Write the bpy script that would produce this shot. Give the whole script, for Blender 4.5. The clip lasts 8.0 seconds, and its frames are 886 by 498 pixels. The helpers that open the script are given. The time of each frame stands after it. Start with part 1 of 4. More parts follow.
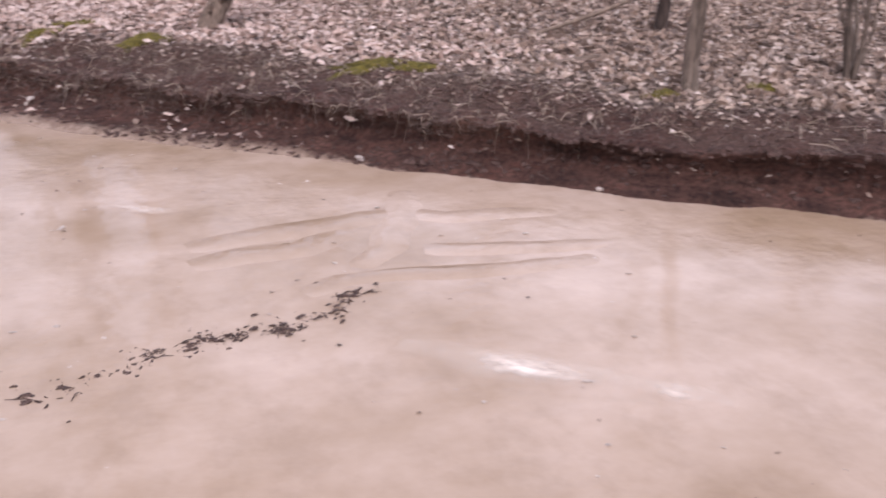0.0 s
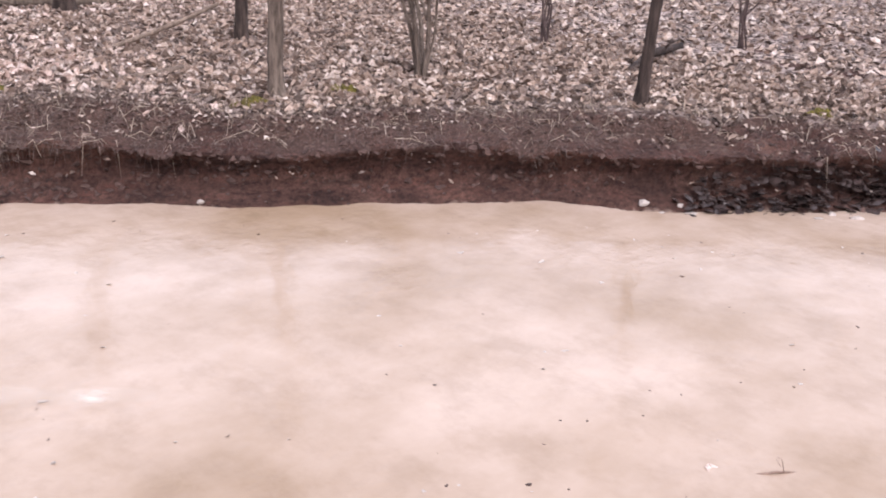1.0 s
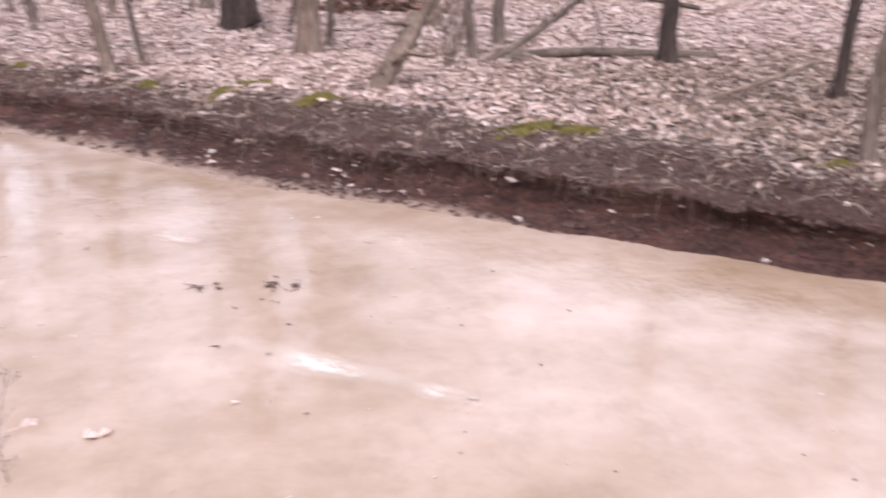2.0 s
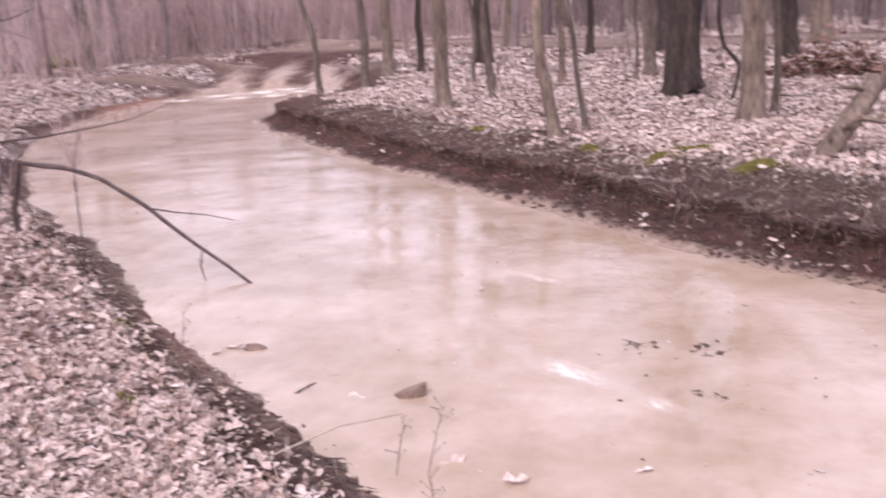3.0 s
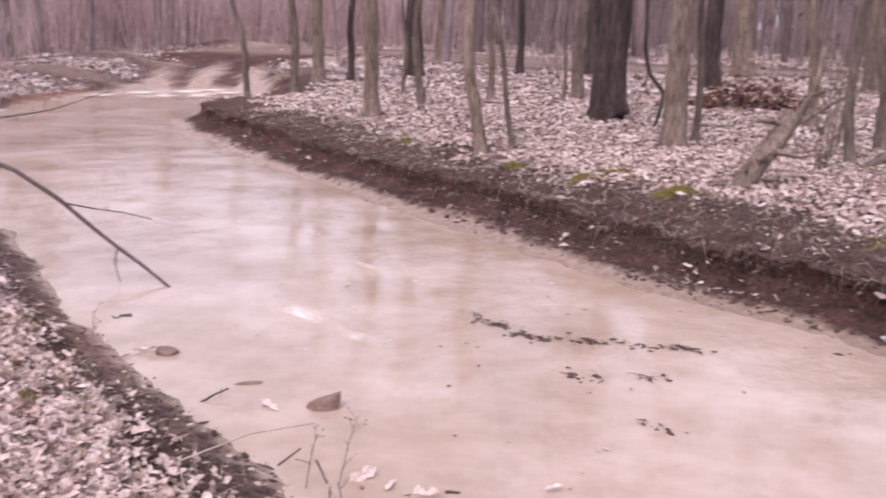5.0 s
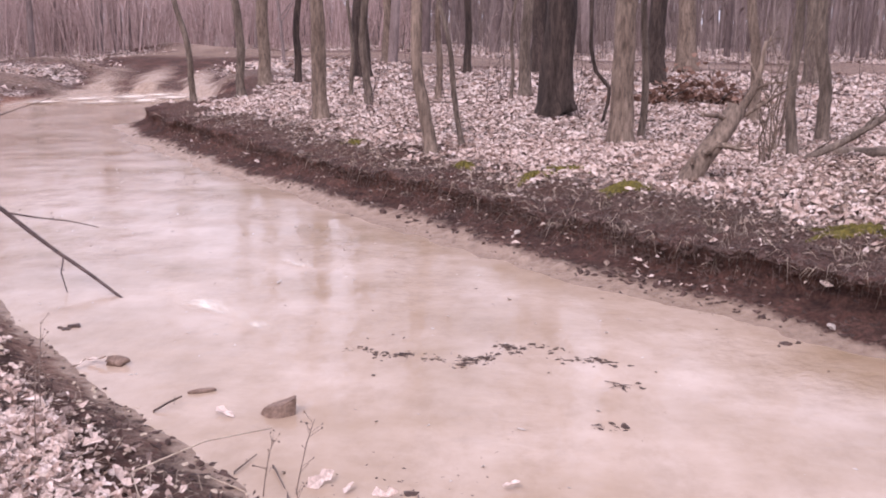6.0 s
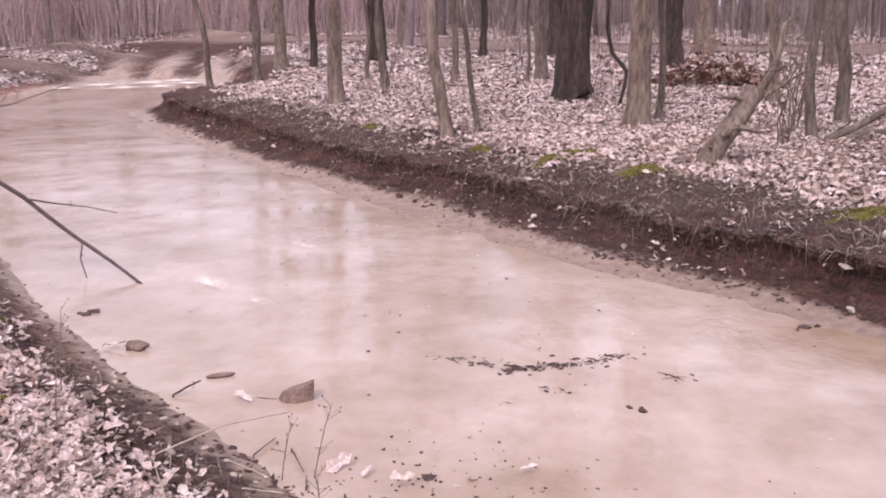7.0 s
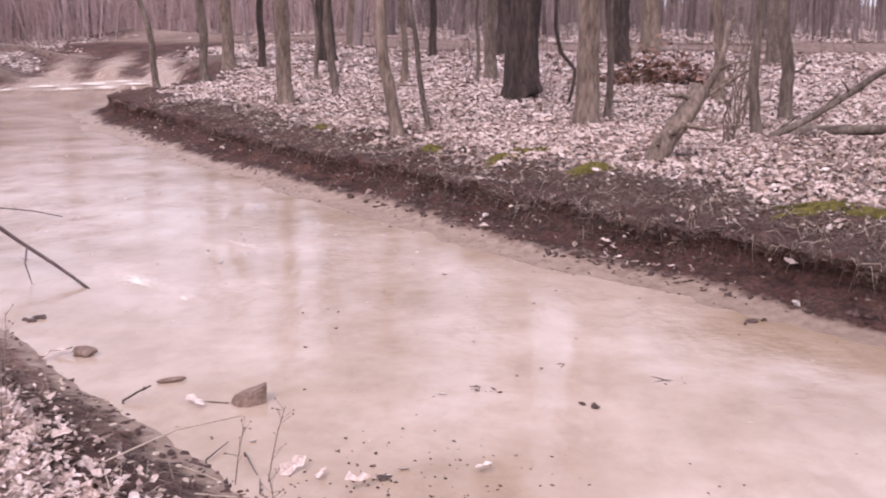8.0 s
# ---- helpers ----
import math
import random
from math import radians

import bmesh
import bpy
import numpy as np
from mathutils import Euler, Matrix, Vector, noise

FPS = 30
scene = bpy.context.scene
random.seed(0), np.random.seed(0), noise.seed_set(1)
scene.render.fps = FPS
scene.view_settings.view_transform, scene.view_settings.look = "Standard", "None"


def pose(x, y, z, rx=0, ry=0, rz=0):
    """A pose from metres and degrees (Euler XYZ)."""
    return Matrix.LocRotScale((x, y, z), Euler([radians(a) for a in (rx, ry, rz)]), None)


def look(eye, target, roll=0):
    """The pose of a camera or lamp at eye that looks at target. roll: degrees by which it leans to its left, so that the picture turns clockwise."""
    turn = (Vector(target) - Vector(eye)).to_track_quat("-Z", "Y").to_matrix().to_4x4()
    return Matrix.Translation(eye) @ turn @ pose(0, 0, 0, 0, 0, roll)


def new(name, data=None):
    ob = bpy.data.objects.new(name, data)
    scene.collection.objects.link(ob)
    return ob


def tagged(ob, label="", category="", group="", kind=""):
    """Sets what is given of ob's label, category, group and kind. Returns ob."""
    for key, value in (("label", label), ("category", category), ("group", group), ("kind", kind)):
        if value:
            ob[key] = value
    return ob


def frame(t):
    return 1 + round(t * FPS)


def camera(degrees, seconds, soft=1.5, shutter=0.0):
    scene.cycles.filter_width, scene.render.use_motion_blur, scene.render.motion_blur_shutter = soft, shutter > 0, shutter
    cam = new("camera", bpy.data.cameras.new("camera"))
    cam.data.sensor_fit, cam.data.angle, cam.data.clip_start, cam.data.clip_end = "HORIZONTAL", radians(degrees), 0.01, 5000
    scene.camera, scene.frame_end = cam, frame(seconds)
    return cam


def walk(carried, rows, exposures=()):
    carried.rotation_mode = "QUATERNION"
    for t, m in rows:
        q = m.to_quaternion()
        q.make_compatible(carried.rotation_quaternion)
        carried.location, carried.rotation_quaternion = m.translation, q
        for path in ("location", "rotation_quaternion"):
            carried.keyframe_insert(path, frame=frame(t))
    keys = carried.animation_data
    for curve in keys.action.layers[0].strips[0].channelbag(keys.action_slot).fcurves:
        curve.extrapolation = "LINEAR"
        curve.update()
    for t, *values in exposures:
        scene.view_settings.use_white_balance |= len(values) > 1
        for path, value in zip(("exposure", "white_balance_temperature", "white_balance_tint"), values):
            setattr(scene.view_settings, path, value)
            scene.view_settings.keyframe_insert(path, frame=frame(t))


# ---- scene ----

# ---- camera ----
cam = camera(48.97, 8.0, soft=1.9, shutter=0.25)
EYE = (0.0, 0.0, 2.2)
# seconds, yaw, pitch, roll
TURNS = [
    (0.0, -18.90, -21.66, 0.96),
    (0.5, -31.81, -21.19, 1.63),
    (1.0, -43.21, -20.53, 2.28),
    (1.2, -40.90, -21.54, 2.21),
    (2.3, 0.46, -17.04, -0.33),
    (2.5, 4.08, -17.03, -1.24),
    (3.0, 16.63, -13.95, -2.57),
    (3.5, 24.46, -11.19, -1.71),
    (4.0, 25.10, -11.05, -0.06),
    (4.5, 17.97, -13.09, 0.40),
    (5.0, 11.88, -13.30, 1.32),
    (5.2, 8.42, -13.19, 1.55),
    (6.3, 9.58, -13.41, -0.13),
    (6.5, 10.13, -13.86, -0.19),
    (7.0, 10.00, -14.20, 0.00),
    (7.5, 10.36, -13.86, -0.13),
    (8.0, 7.09, -14.22, -0.04),
]


def view(yaw, pitch, roll):
    return Matrix.Translation(EYE) @ pose(0, 0, 0, 0, 0, yaw) @ pose(0, 0, 0, 90 + pitch) @ pose(0, 0, 0, 0, 0, roll)


walk(cam, [(t, view(a, b, c)) for t, a, b, c in TURNS],
     exposures=[(0.0, 0.28, 6000, 25), (0.5, 0.38, 5980, 25), (1.0, 0.62, 5950, 20), (1.2, 0.62, 5950, 20), (2.3, 0.65, 6000, 26), (2.7, 0.6, 6000, 29),
                (3.5, 0.47, 5980, 31), (4.5, 0.42, 5980, 31), (8.0, 0.42, 5980, 31)])

# ---- light: bright overcast sky ----
world = bpy.data.worlds.new("overcast_sky")
scene.world = world
world.use_nodes = True
wn, wl = world.node_tree.nodes, world.node_tree.links
sky = wn.new("ShaderNodeTexSky")
sky.sky_type, sky.sun_disc = "NISHITA", False
sky.sun_elevation, sky.sun_rotation = radians(48), radians(200)
sky.air_density, sky.dust_density, sky.ozone_density = 1.0, 6.0, 1.0
pale = wn.new("ShaderNodeMix")
pale.data_type = "RGBA"
pale.inputs[0].default_value = 0.75
pale.inputs[7].default_value = (9.0, 9.0, 9.2, 1)
wl.new(sky.outputs[0], pale.inputs[6])
wl.new(pale.outputs[2], wn["Background"].inputs[0])
wn["Background"].inputs[1].default_value = 0.12
sun = new("sun", bpy.data.lights.new("sun", "SUN"))
sun.data.energy, sun.data.angle, sun.data.color = 1.2, radians(25), (1.0, 0.96, 0.9)
sun.matrix_world = look((-8, -22, 26), (0, 0, 0))


# ---- materials ----
def material(name):
    m = bpy.data.materials.new(name)
    m.use_nodes = True
    return m, m.node_tree.nodes, m.node_tree.links, m.node_tree.nodes["Principled BSDF"]


def noise_tex(nodes, links, scale, detail=6, rough=0.6, stretch=None):
    co = nodes.new("ShaderNodeTexCoord")
    n = nodes.new("ShaderNodeTexNoise")
    n.inputs["Scale"].default_value, n.inputs["Detail"].default_value, n.inputs["Roughness"].default_value = scale, detail, rough
    if stretch:
        mp = nodes.new("ShaderNodeMapping")
        mp.inputs["Scale"].default_value = stretch
        links.new(co.outputs["Object"], mp.inputs["Vector"])
        links.new(mp.outputs[0], n.inputs["Vector"])
    else:
        links.new(co.outputs["Object"], n.inputs["Vector"])
    return n.outputs["Fac"]


def ramp(nodes, links, fac, stops):
    r = nodes.new("ShaderNodeValToRGB")
    e = r.color_ramp.elements
    while len(e) < len(stops):
        e.new(0.5)
    for k, (at, c) in enumerate(stops):
        e[k].position, e[k].color = at, (*c, 1)
    links.new(fac, r.inputs["Fac"])
    return r.outputs["Color"]


def mix(nodes, links, fac, a, b, how="MIX"):
    m = nodes.new("ShaderNodeMix")
    m.data_type, m.blend_type = "RGBA", how
    for sock, v in ((0, fac), (6, a), (7, b)):
        if isinstance(v, (int, float)):
            m.inputs[sock].default_value = v
        elif isinstance(v, tuple):
            m.inputs[sock].default_value = (*v, 1)
        else:
            links.new(v, m.inputs[sock])
    return m.outputs[2]


def bump(nodes, links, bsdf, fac, strength, dist):
    b = nodes.new("ShaderNodeBump")
    b.inputs["Strength"].default_value, b.inputs["Distance"].default_value = strength, dist
    links.new(fac, b.inputs["Height"])
    links.new(b.outputs[0], bsdf.inputs["Normal"])


def mottled(name, stops, scale, rough=0.9, fine=None, bump_at=(0.5, 0.01), stretch=None, island=None, grain=0.35):
    m, n, l, b = material(name)
    c = ramp(n, l, noise_tex(n, l, scale, stretch=stretch), stops)
    if fine:
        f = noise_tex(n, l, fine, 4, 0.7, stretch)
        c = mix(n, l, grain, c, ramp(n, l, f, [(0.35, (0.12, 0.11, 0.1)), (0.62, (1, 1, 1))]), "MULTIPLY")
        bump(n, l, b, f, *bump_at)
    if island:
        g = n.new("ShaderNodeNewGeometry")
        c = mix(n, l, 0.85, c, ramp(n, l, g.outputs["Random Per Island"], island), "MULTIPLY")
    l.new(c, b.inputs["Base Color"])
    b.inputs["Roughness"].default_value = rough
    b.inputs["Specular IOR Level"].default_value = 0.3
    return m


LEAF = mottled("dry_leaf", [(0.3, (0.60, 0.47, 0.40)), (0.7, (0.86, 0.74, 0.68))], 30, 0.65, 60, (0.3, 0.002),
               island=[(0.0, (0.16, 0.11, 0.09)), (0.28, (0.6, 0.49, 0.43)), (0.5, (0.93, 0.86, 0.81)), (1.0, (1, 1, 1))])
LEAF_DAMP = mottled("damp_leaf", [(0.3, (0.48, 0.38, 0.31)), (0.7, (0.84, 0.73, 0.65))], 30, 0.55, 60, (0.3, 0.002),
                    island=[(0.0, (0.09, 0.06, 0.05)), (0.42, (0.34, 0.26, 0.21)), (0.72, (0.74, 0.64, 0.56)), (1.0, (1, 1, 1))])
BARK = mottled("grey_bark", [(0.3, (0.11, 0.08, 0.062)), (0.7, (0.30, 0.235, 0.185))], 4, 0.9, 30, (0.9, 0.02), (1, 1, 0.2), grain=0.7)
BARK_DARK = mottled("dark_bark", [(0.3, (0.036, 0.025, 0.021)), (0.7, (0.125, 0.088, 0.071))], 5, 0.9, 26, (1.0, 0.03), (1, 1, 0.16), grain=0.75)
BARK_PALE = mottled("pale_bark", [(0.3, (0.15, 0.105, 0.078)), (0.7, (0.36, 0.272, 0.208))], 4, 0.85, 24, (0.8, 0.015), (1, 1, 0.22), grain=0.7)
TWIG = mottled("twig_bark", [(0.3, (0.065, 0.045, 0.042)), (0.7, (0.17, 0.12, 0.108))], 8, 0.9, 50)
MOSS = mottled("moss", [(0.3, (0.08, 0.07, 0.025)), (0.7, (0.25, 0.20, 0.04))], 25, 1.0, 160, (1, 0.01))


def soil_material():
    m, n, l, b = material("dark_soil")

    rag = noise_tex(n, l, 13, 8, 0.75)

    def attr(name):
        a = n.new("ShaderNodeAttribute")
        a.attribute_name = name
        q = n.new("ShaderNodeMath")
        q.operation = "ADD"
        l.new(a.outputs["Fac"], q.inputs[0])
        l.new(rag, q.inputs[1])
        r = n.new("ShaderNodeMapRange")
        r.inputs["From Min"].default_value, r.inputs["From Max"].default_value = 0.75, 1.25
        l.new(q.outputs[0], r.inputs["Value"])
        return r.outputs[0]

    c = ramp(n, l, noise_tex(n, l, 2.3), [(0.3, (0.066, 0.034, 0.027)), (0.55, (0.145, 0.076, 0.06)), (0.8, (0.245, 0.145, 0.113))])
    f = noise_tex(n, l, 22, 9, 0.75)
    c = mix(n, l, 0.8, c, ramp(n, l, f, [(0.36, (0.16, 0.13, 0.12)), (0.5, (0.75, 0.72, 0.7)), (0.64, (1.3, 1.25, 1.2))]), "MULTIPLY")
    strata = noise_tex(n, l, 2.4, 7, 0.7, (1, 1, 8))
    c = mix(n, l, 0.7, c, ramp(n, l, strata, [(0.36, (0.35, 0.3, 0.28)), (0.5, (1, 0.95, 0.9)), (0.64, (1.0, 0.8, 0.71))]), "MULTIPLY")
    red = ramp(n, l, noise_tex(n, l, 3, 6), [(0.3, (0.26, 0.11, 0.07)), (0.7, (0.40, 0.21, 0.14))])
    c = mix(n, l, attr("clay"), c, red)
    silt = ramp(n, l, noise_tex(n, l, 9, 7, 0.7), [(0.28, (0.22, 0.145, 0.105)), (0.42, (0.43, 0.30, 0.22)), (0.65, (0.60, 0.45, 0.345))])
    c = mix(n, l, attr("silt"), c, silt)
    crumbs = ramp(n, l, noise_tex(n, l, 34, 7, 0.8), [(0.36, (0.03, 0.018, 0.014)), (0.52, (0.135, 0.078, 0.058)), (0.72, (0.33, 0.21, 0.165))])
    c = mix(n, l, attr("crest"), c, crumbs)
    v = n.new("ShaderNodeTexVoronoi")
    v.inputs["Scale"].default_value = 17
    co = n.new("ShaderNodeTexCoord")
    l.new(co.outputs["Object"], v.inputs["Vector"])
    old = ramp(n, l, v.outputs["Color"], [(0.25, (0.08, 0.055, 0.046)), (0.5, (0.36, 0.27, 0.225)), (0.8, (0.64, 0.52, 0.46))])
    c = mix(n, l, attr("litter"), c, old)
    l.new(c, b.inputs["Base Color"])
    r = n.new("ShaderNodeMapRange")
    r.inputs["To Min"].default_value, r.inputs["To Max"].default_value = 0.88, 0.35
    l.new(attr("silt"), r.inputs["Value"])
    l.new(r.outputs[0], b.inputs["Roughness"])
    b.inputs["Specular IOR Level"].default_value = 0.3
    bump(n, l, b, f, 1.0, 0.06)
    return m


SOIL = soil_material()
CLOD = mottled("soil_clod", [(0.3, (0.05, 0.03, 0.025)), (0.7, (0.15, 0.09, 0.072))], 14, 0.85, 70, (0.9, 0.008))
DEBRIS = mottled("wet_bark_crumbs", [(0.3, (0.045, 0.027, 0.022)), (0.7, (0.14, 0.085, 0.065))], 30, 0.5, 120)
WET = mottled("wet_mud", [(0.3, (0.03, 0.022, 0.02)), (0.7, (0.09, 0.062, 0.055))], 14, 0.16, 60, (0.5, 0.006))
WET.node_tree.nodes["Principled BSDF"].inputs["Specular IOR Level"].default_value = 0.6
STRAW = mottled("dry_straw", [(0.3, (0.42, 0.31, 0.22)), (0.7, (0.68, 0.56, 0.44))], 12, 0.7, 90)
ROOT = mottled("fine_roots", [(0.3, (0.12, 0.08, 0.065)), (0.7, (0.36, 0.27, 0.22))], 10, 0.9, 60)
# far bark and twigs are paler than near ones: distance haze in their colour
FAR_BARK = mottled("hazed_far_bark", [(0.3, (0.19, 0.14, 0.13)), (0.7, (0.40, 0.32, 0.30))], 1.5, 0.95, 12, (0.5, 0.02), (1, 1, 0.2),
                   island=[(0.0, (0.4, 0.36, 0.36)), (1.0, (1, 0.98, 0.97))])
FAR_TWIG = mottled("hazed_far_twigs", [(0.3, (0.54, 0.385, 0.355)), (0.7, (0.76, 0.59, 0.55))], 0.4, 0.95, 9, (0.2, 0.01),
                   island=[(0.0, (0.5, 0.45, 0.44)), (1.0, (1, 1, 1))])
GREY_TWIG = mottled("hazed_grey_twigs", [(0.3, (0.30, 0.23, 0.205)), (0.7, (0.50, 0.40, 0.355))], 0.4, 0.95, 9, (0.2, 0.01),
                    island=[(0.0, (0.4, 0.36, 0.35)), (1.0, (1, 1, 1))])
BRUSH = mottled("pinkish_brush", [(0.3, (0.44, 0.31, 0.28)), (0.7, (0.70, 0.53, 0.49))], 2, 0.9, 30)
STONE = mottled("pale_stone", [(0.3, (0.42, 0.35, 0.30)), (0.7, (0.68, 0.6, 0.53))], 12, 0.7, 80)
SLAB = mottled("brown_slab", [(0.3, (0.17, 0.105, 0.075)), (0.7, (0.36, 0.25, 0.19))], 14, 0.6, 60, (0.8, 0.01))
DRY_BROWN = mottled("russet_dry_leaf", [(0.3, (0.14, 0.07, 0.05)), (0.7, (0.36, 0.21, 0.15))], 9, 0.8, 40)


# pale see-through film: the bright glint of waves put into colour
def glint_material():
    m, n, l, b = material("painted_glint")
    b.inputs["Base Color"].default_value = (0.84, 0.74, 0.64, 1)
    b.inputs["Roughness"].default_value = 0.8
    b.inputs["Specular IOR Level"].default_value = 0.1
    a = n.new("ShaderNodeAttribute")
    a.attribute_name = "cover"
    f = noise_tex(n, l, 6, 6, 0.65, (1, 2.2, 1))
    q = n.new("ShaderNodeMath")
    q.operation = "MULTIPLY_ADD"
    q.inputs[1].default_value = 2.8
    q.inputs[2].default_value = -0.6
    l.new(f, q.inputs[0])
    w = n.new("ShaderNodeMath")
    w.operation, w.use_clamp = "MULTIPLY", True
    l.new(q.outputs[0], w.inputs[0])
    l.new(a.outputs["Fac"], w.inputs[1])
    l.new(w.outputs[0], b.inputs["Alpha"])
    return m


GLINT = glint_material()


def water_material():
    m, n, l, b = material("muddy_water")
    c = ramp(n, l, noise_tex(n, l, 0.7, 6, 0.6, (0.8, 1.0, 1)), [(0.34, (0.342, 0.243, 0.16)), (0.5, (0.442, 0.332, 0.248)), (0.66, (0.54, 0.42, 0.335))])
    swirl = ramp(n, l, noise_tex(n, l, 3.2, 8, 0.68, (1.0, 0.7, 1)), [(0.36, (0.74, 0.71, 0.66)), (0.5, (1, 1, 1)), (0.66, (1.1, 1.12, 1.15))])
    c = mix(n, l, 0.42, c, swirl, "MULTIPLY")
    l.new(c, b.inputs["Base Color"])
    b.inputs["Roughness"].default_value = 0.055
    b.inputs["IOR"].default_value = 1.33
    small = noise_tex(n, l, 13, 4, 0.6, (0.8, 1.1, 1))
    big = noise_tex(n, l, 2.2, 3, 0.5, (1, 0.8, 1))
    add = n.new("ShaderNodeMath")
    add.operation = "MULTIPLY_ADD"
    add.inputs[1].default_value = 3.5
    l.new(big, add.inputs[0])
    l.new(small, add.inputs[2])
    gust = n.new("ShaderNodeMapRange")
    gust.inputs["From Min"].default_value, gust.inputs["From Max"].default_value = 0.4, 0.65
    gust.inputs["To Min"].default_value, gust.inputs["To Max"].default_value = 0.07, 0.23
    l.new(noise_tex(n, l, 0.9, 4, 0.6), gust.inputs["Value"])
    bp = n.new("ShaderNodeBump")
    bp.inputs["Distance"].default_value = 0.03
    l.new(gust.outputs[0], bp.inputs["Strength"])
    l.new(add.outputs[0], bp.inputs["Height"])
    l.new(bp.outputs[0], b.inputs["Normal"])
    return m


WATER = water_material()


# ---- helpers of this scene ----
def mesh_of(name, verts, faces, mat, smooth=True):
    me = bpy.data.meshes.new(name)
    me.from_pydata(verts, [], faces)
    me.materials.append(mat)
    if smooth:
        me.shade_smooth()
    return me


def part(name, me, parent, label=""):
    ob = new(name, me)
    ob.parent = parent
    if label:
        tagged(ob, label)
    return ob


def tube(path, radii, sides=8, wobble=0.0, rng=random):
    """Vertices and faces of a bent, tapering tube with a closed tip."""
    verts, faces = [], []
    side = Vector((1, 0, 0))
    for k, (p, r) in enumerate(zip(path, radii)):
        p = Vector(p)
        a, b = Vector(path[max(k - 1, 0)]), Vector(path[min(k + 1, len(path) - 1)])
        way = (b - a).normalized()
        u = way.cross(side)
        if u.length < 0.2:
            u = way.cross(Vector((0, 1, 0)))
        u.normalize()
        v = way.cross(u)
        for j in range(sides):
            an = 2 * math.pi * j / sides
            rr = r * (1 + wobble * (rng.random() - 0.5))
            verts.append(p + (u * math.cos(an) + v * math.sin(an)) * rr)
    for k in range(len(path) - 1):
        for j in range(sides):
            a, b = k * sides + j, k * sides + (j + 1) % sides
            faces.append((a, b, b + sides, a + sides))
    n = len(verts)
    verts.append(Vector(path[-1]))
    faces += [((len(path) - 1) * sides + j, (len(path) - 1) * sides + (j + 1) % sides, n) for j in range(sides)]
    return verts, faces


def joined(pieces):
    verts, faces = [], []
    for v, f in pieces:
        o = len(verts)
        verts += v
        faces += [tuple(i + o for i in q) for q in f]
    return verts, faces


# ---- plan of the stream ----
FAR_EDGE = [(-12.0, 28.0), (-10.0, 25.0), (-9.2, 21.0), (-9.95, 19.0), (-8.8, 17.2), (-5.15, 13.2), (-3.33, 11.45), (-2.0, 10.15), (-0.95, 9.1),
            (-0.1, 8.25), (0.8, 7.6), (1.9, 6.75), (2.65, 6.25), (3.6, 5.6), (4.7, 4.9), (5.7, 4.05), (7.1, 2.75), (9.0, 0.6), (11.0, -3.0), (13.0, -9.0)]
NEAR_EDGE = [(-15.0, 28.0), (-15.0, 25.7), (-14.8, 22.3), (-14.0, 18.8), (-12.5, 15.4), (-9.1, 11.1), (-6.4, 8.65), (-4.4, 6.7), (-3.28, 5.55), (-2.5, 4.95),
             (-1.8, 4.4), (-1.29, 3.94), (-0.5, 3.2), (0.3, 2.4), (1.2, 1.5), (2.4, 0.3), (4.0, -2.0), (6.0, -5.5), (8.0, -10.0)]
TRACK = [(-13.0, 26.5), (-14.3, 30.0), (-15.2, 34.0), (-14.0, 38.5), (-8.0, 40.0), (6.0, 39.0), (20.0, 41.0), (45.0, 48.0)]
# mounds of bare dark earth thrown up beside the track: x, y, height, half length, half width, turn
BERMS = [(-18.3, 30.3, 0.40, 2.6, 1.1, -0.2), (-21.5, 28.6, 0.25, 1.9, 0.7, -0.1), (-19.2, 40.8, 0.55, 2.8, 1.2, 0.1), (-10.6, 27.6, 0.25, 1.6, 0.9, 0.3),
         (-17.0, 25.6, 0.25, 1.6, 1.3, 0.8)]
CHANNEL = np.array(FAR_EDGE + NEAR_EDGE[::-1])


def line_distance(x, y, line):
    best = np.full(x.shape, 1e9)
    for (ax, ay), (bx, by) in zip(line[:-1], line[1:]):
        dx, dy = bx - ax, by - ay
        s = np.clip(((x - ax) * dx + (y - ay) * dy) / (dx * dx + dy * dy), 0, 1)
        best = np.minimum(best, np.hypot(x - ax - s * dx, y - ay - s * dy))
    return best


def in_channel(x, y):
    inside = np.zeros(x.shape, bool)
    for (ax, ay), (bx, by) in zip(CHANNEL, np.roll(CHANNEL, -1, 0)):
        if ay != by:
            inside ^= ((ay > y) != (by > y)) & (x < (bx - ax) * (y - ay) / (by - ay) + ax)
    return inside


def smooth(a, b, v):
    s = np.clip((v - a) / (b - a), 0, 1)
    return s * s * (3 - 2 * s)


LATTICE = np.random.RandomState(4).rand(256, 256)


def lattice_noise(u, v):
    i, j = np.floor(u).astype(int), np.floor(v).astype(int)
    fu, fv = u - i, v - j
    fu, fv = fu * fu * (3 - 2 * fu), fv * fv * (3 - 2 * fv)
    g = lambda a, b: LATTICE[a % 256, b % 256]
    return (g(i, j) * (1 - fu) + g(i + 1, j) * fu) * (1 - fv) + (g(i, j + 1) * (1 - fu) + g(i + 1, j + 1) * fu) * fv


def ripple(x, y, scale):
    """Smooth noise from 0 to 1, two turned lattices laid over each other."""
    x, y = x * scale, y * scale
    a = lattice_noise(0.8 * x - 0.6 * y + 100.3, 0.6 * x + 0.8 * y + 71.7)
    b = lattice_noise(0.28 * x + 0.96 * y + 31.1, 0.28 * y - 0.96 * x + 160.9)
    return np.clip(0.5 + 0.72 * (a + b - 1), 0, 1)


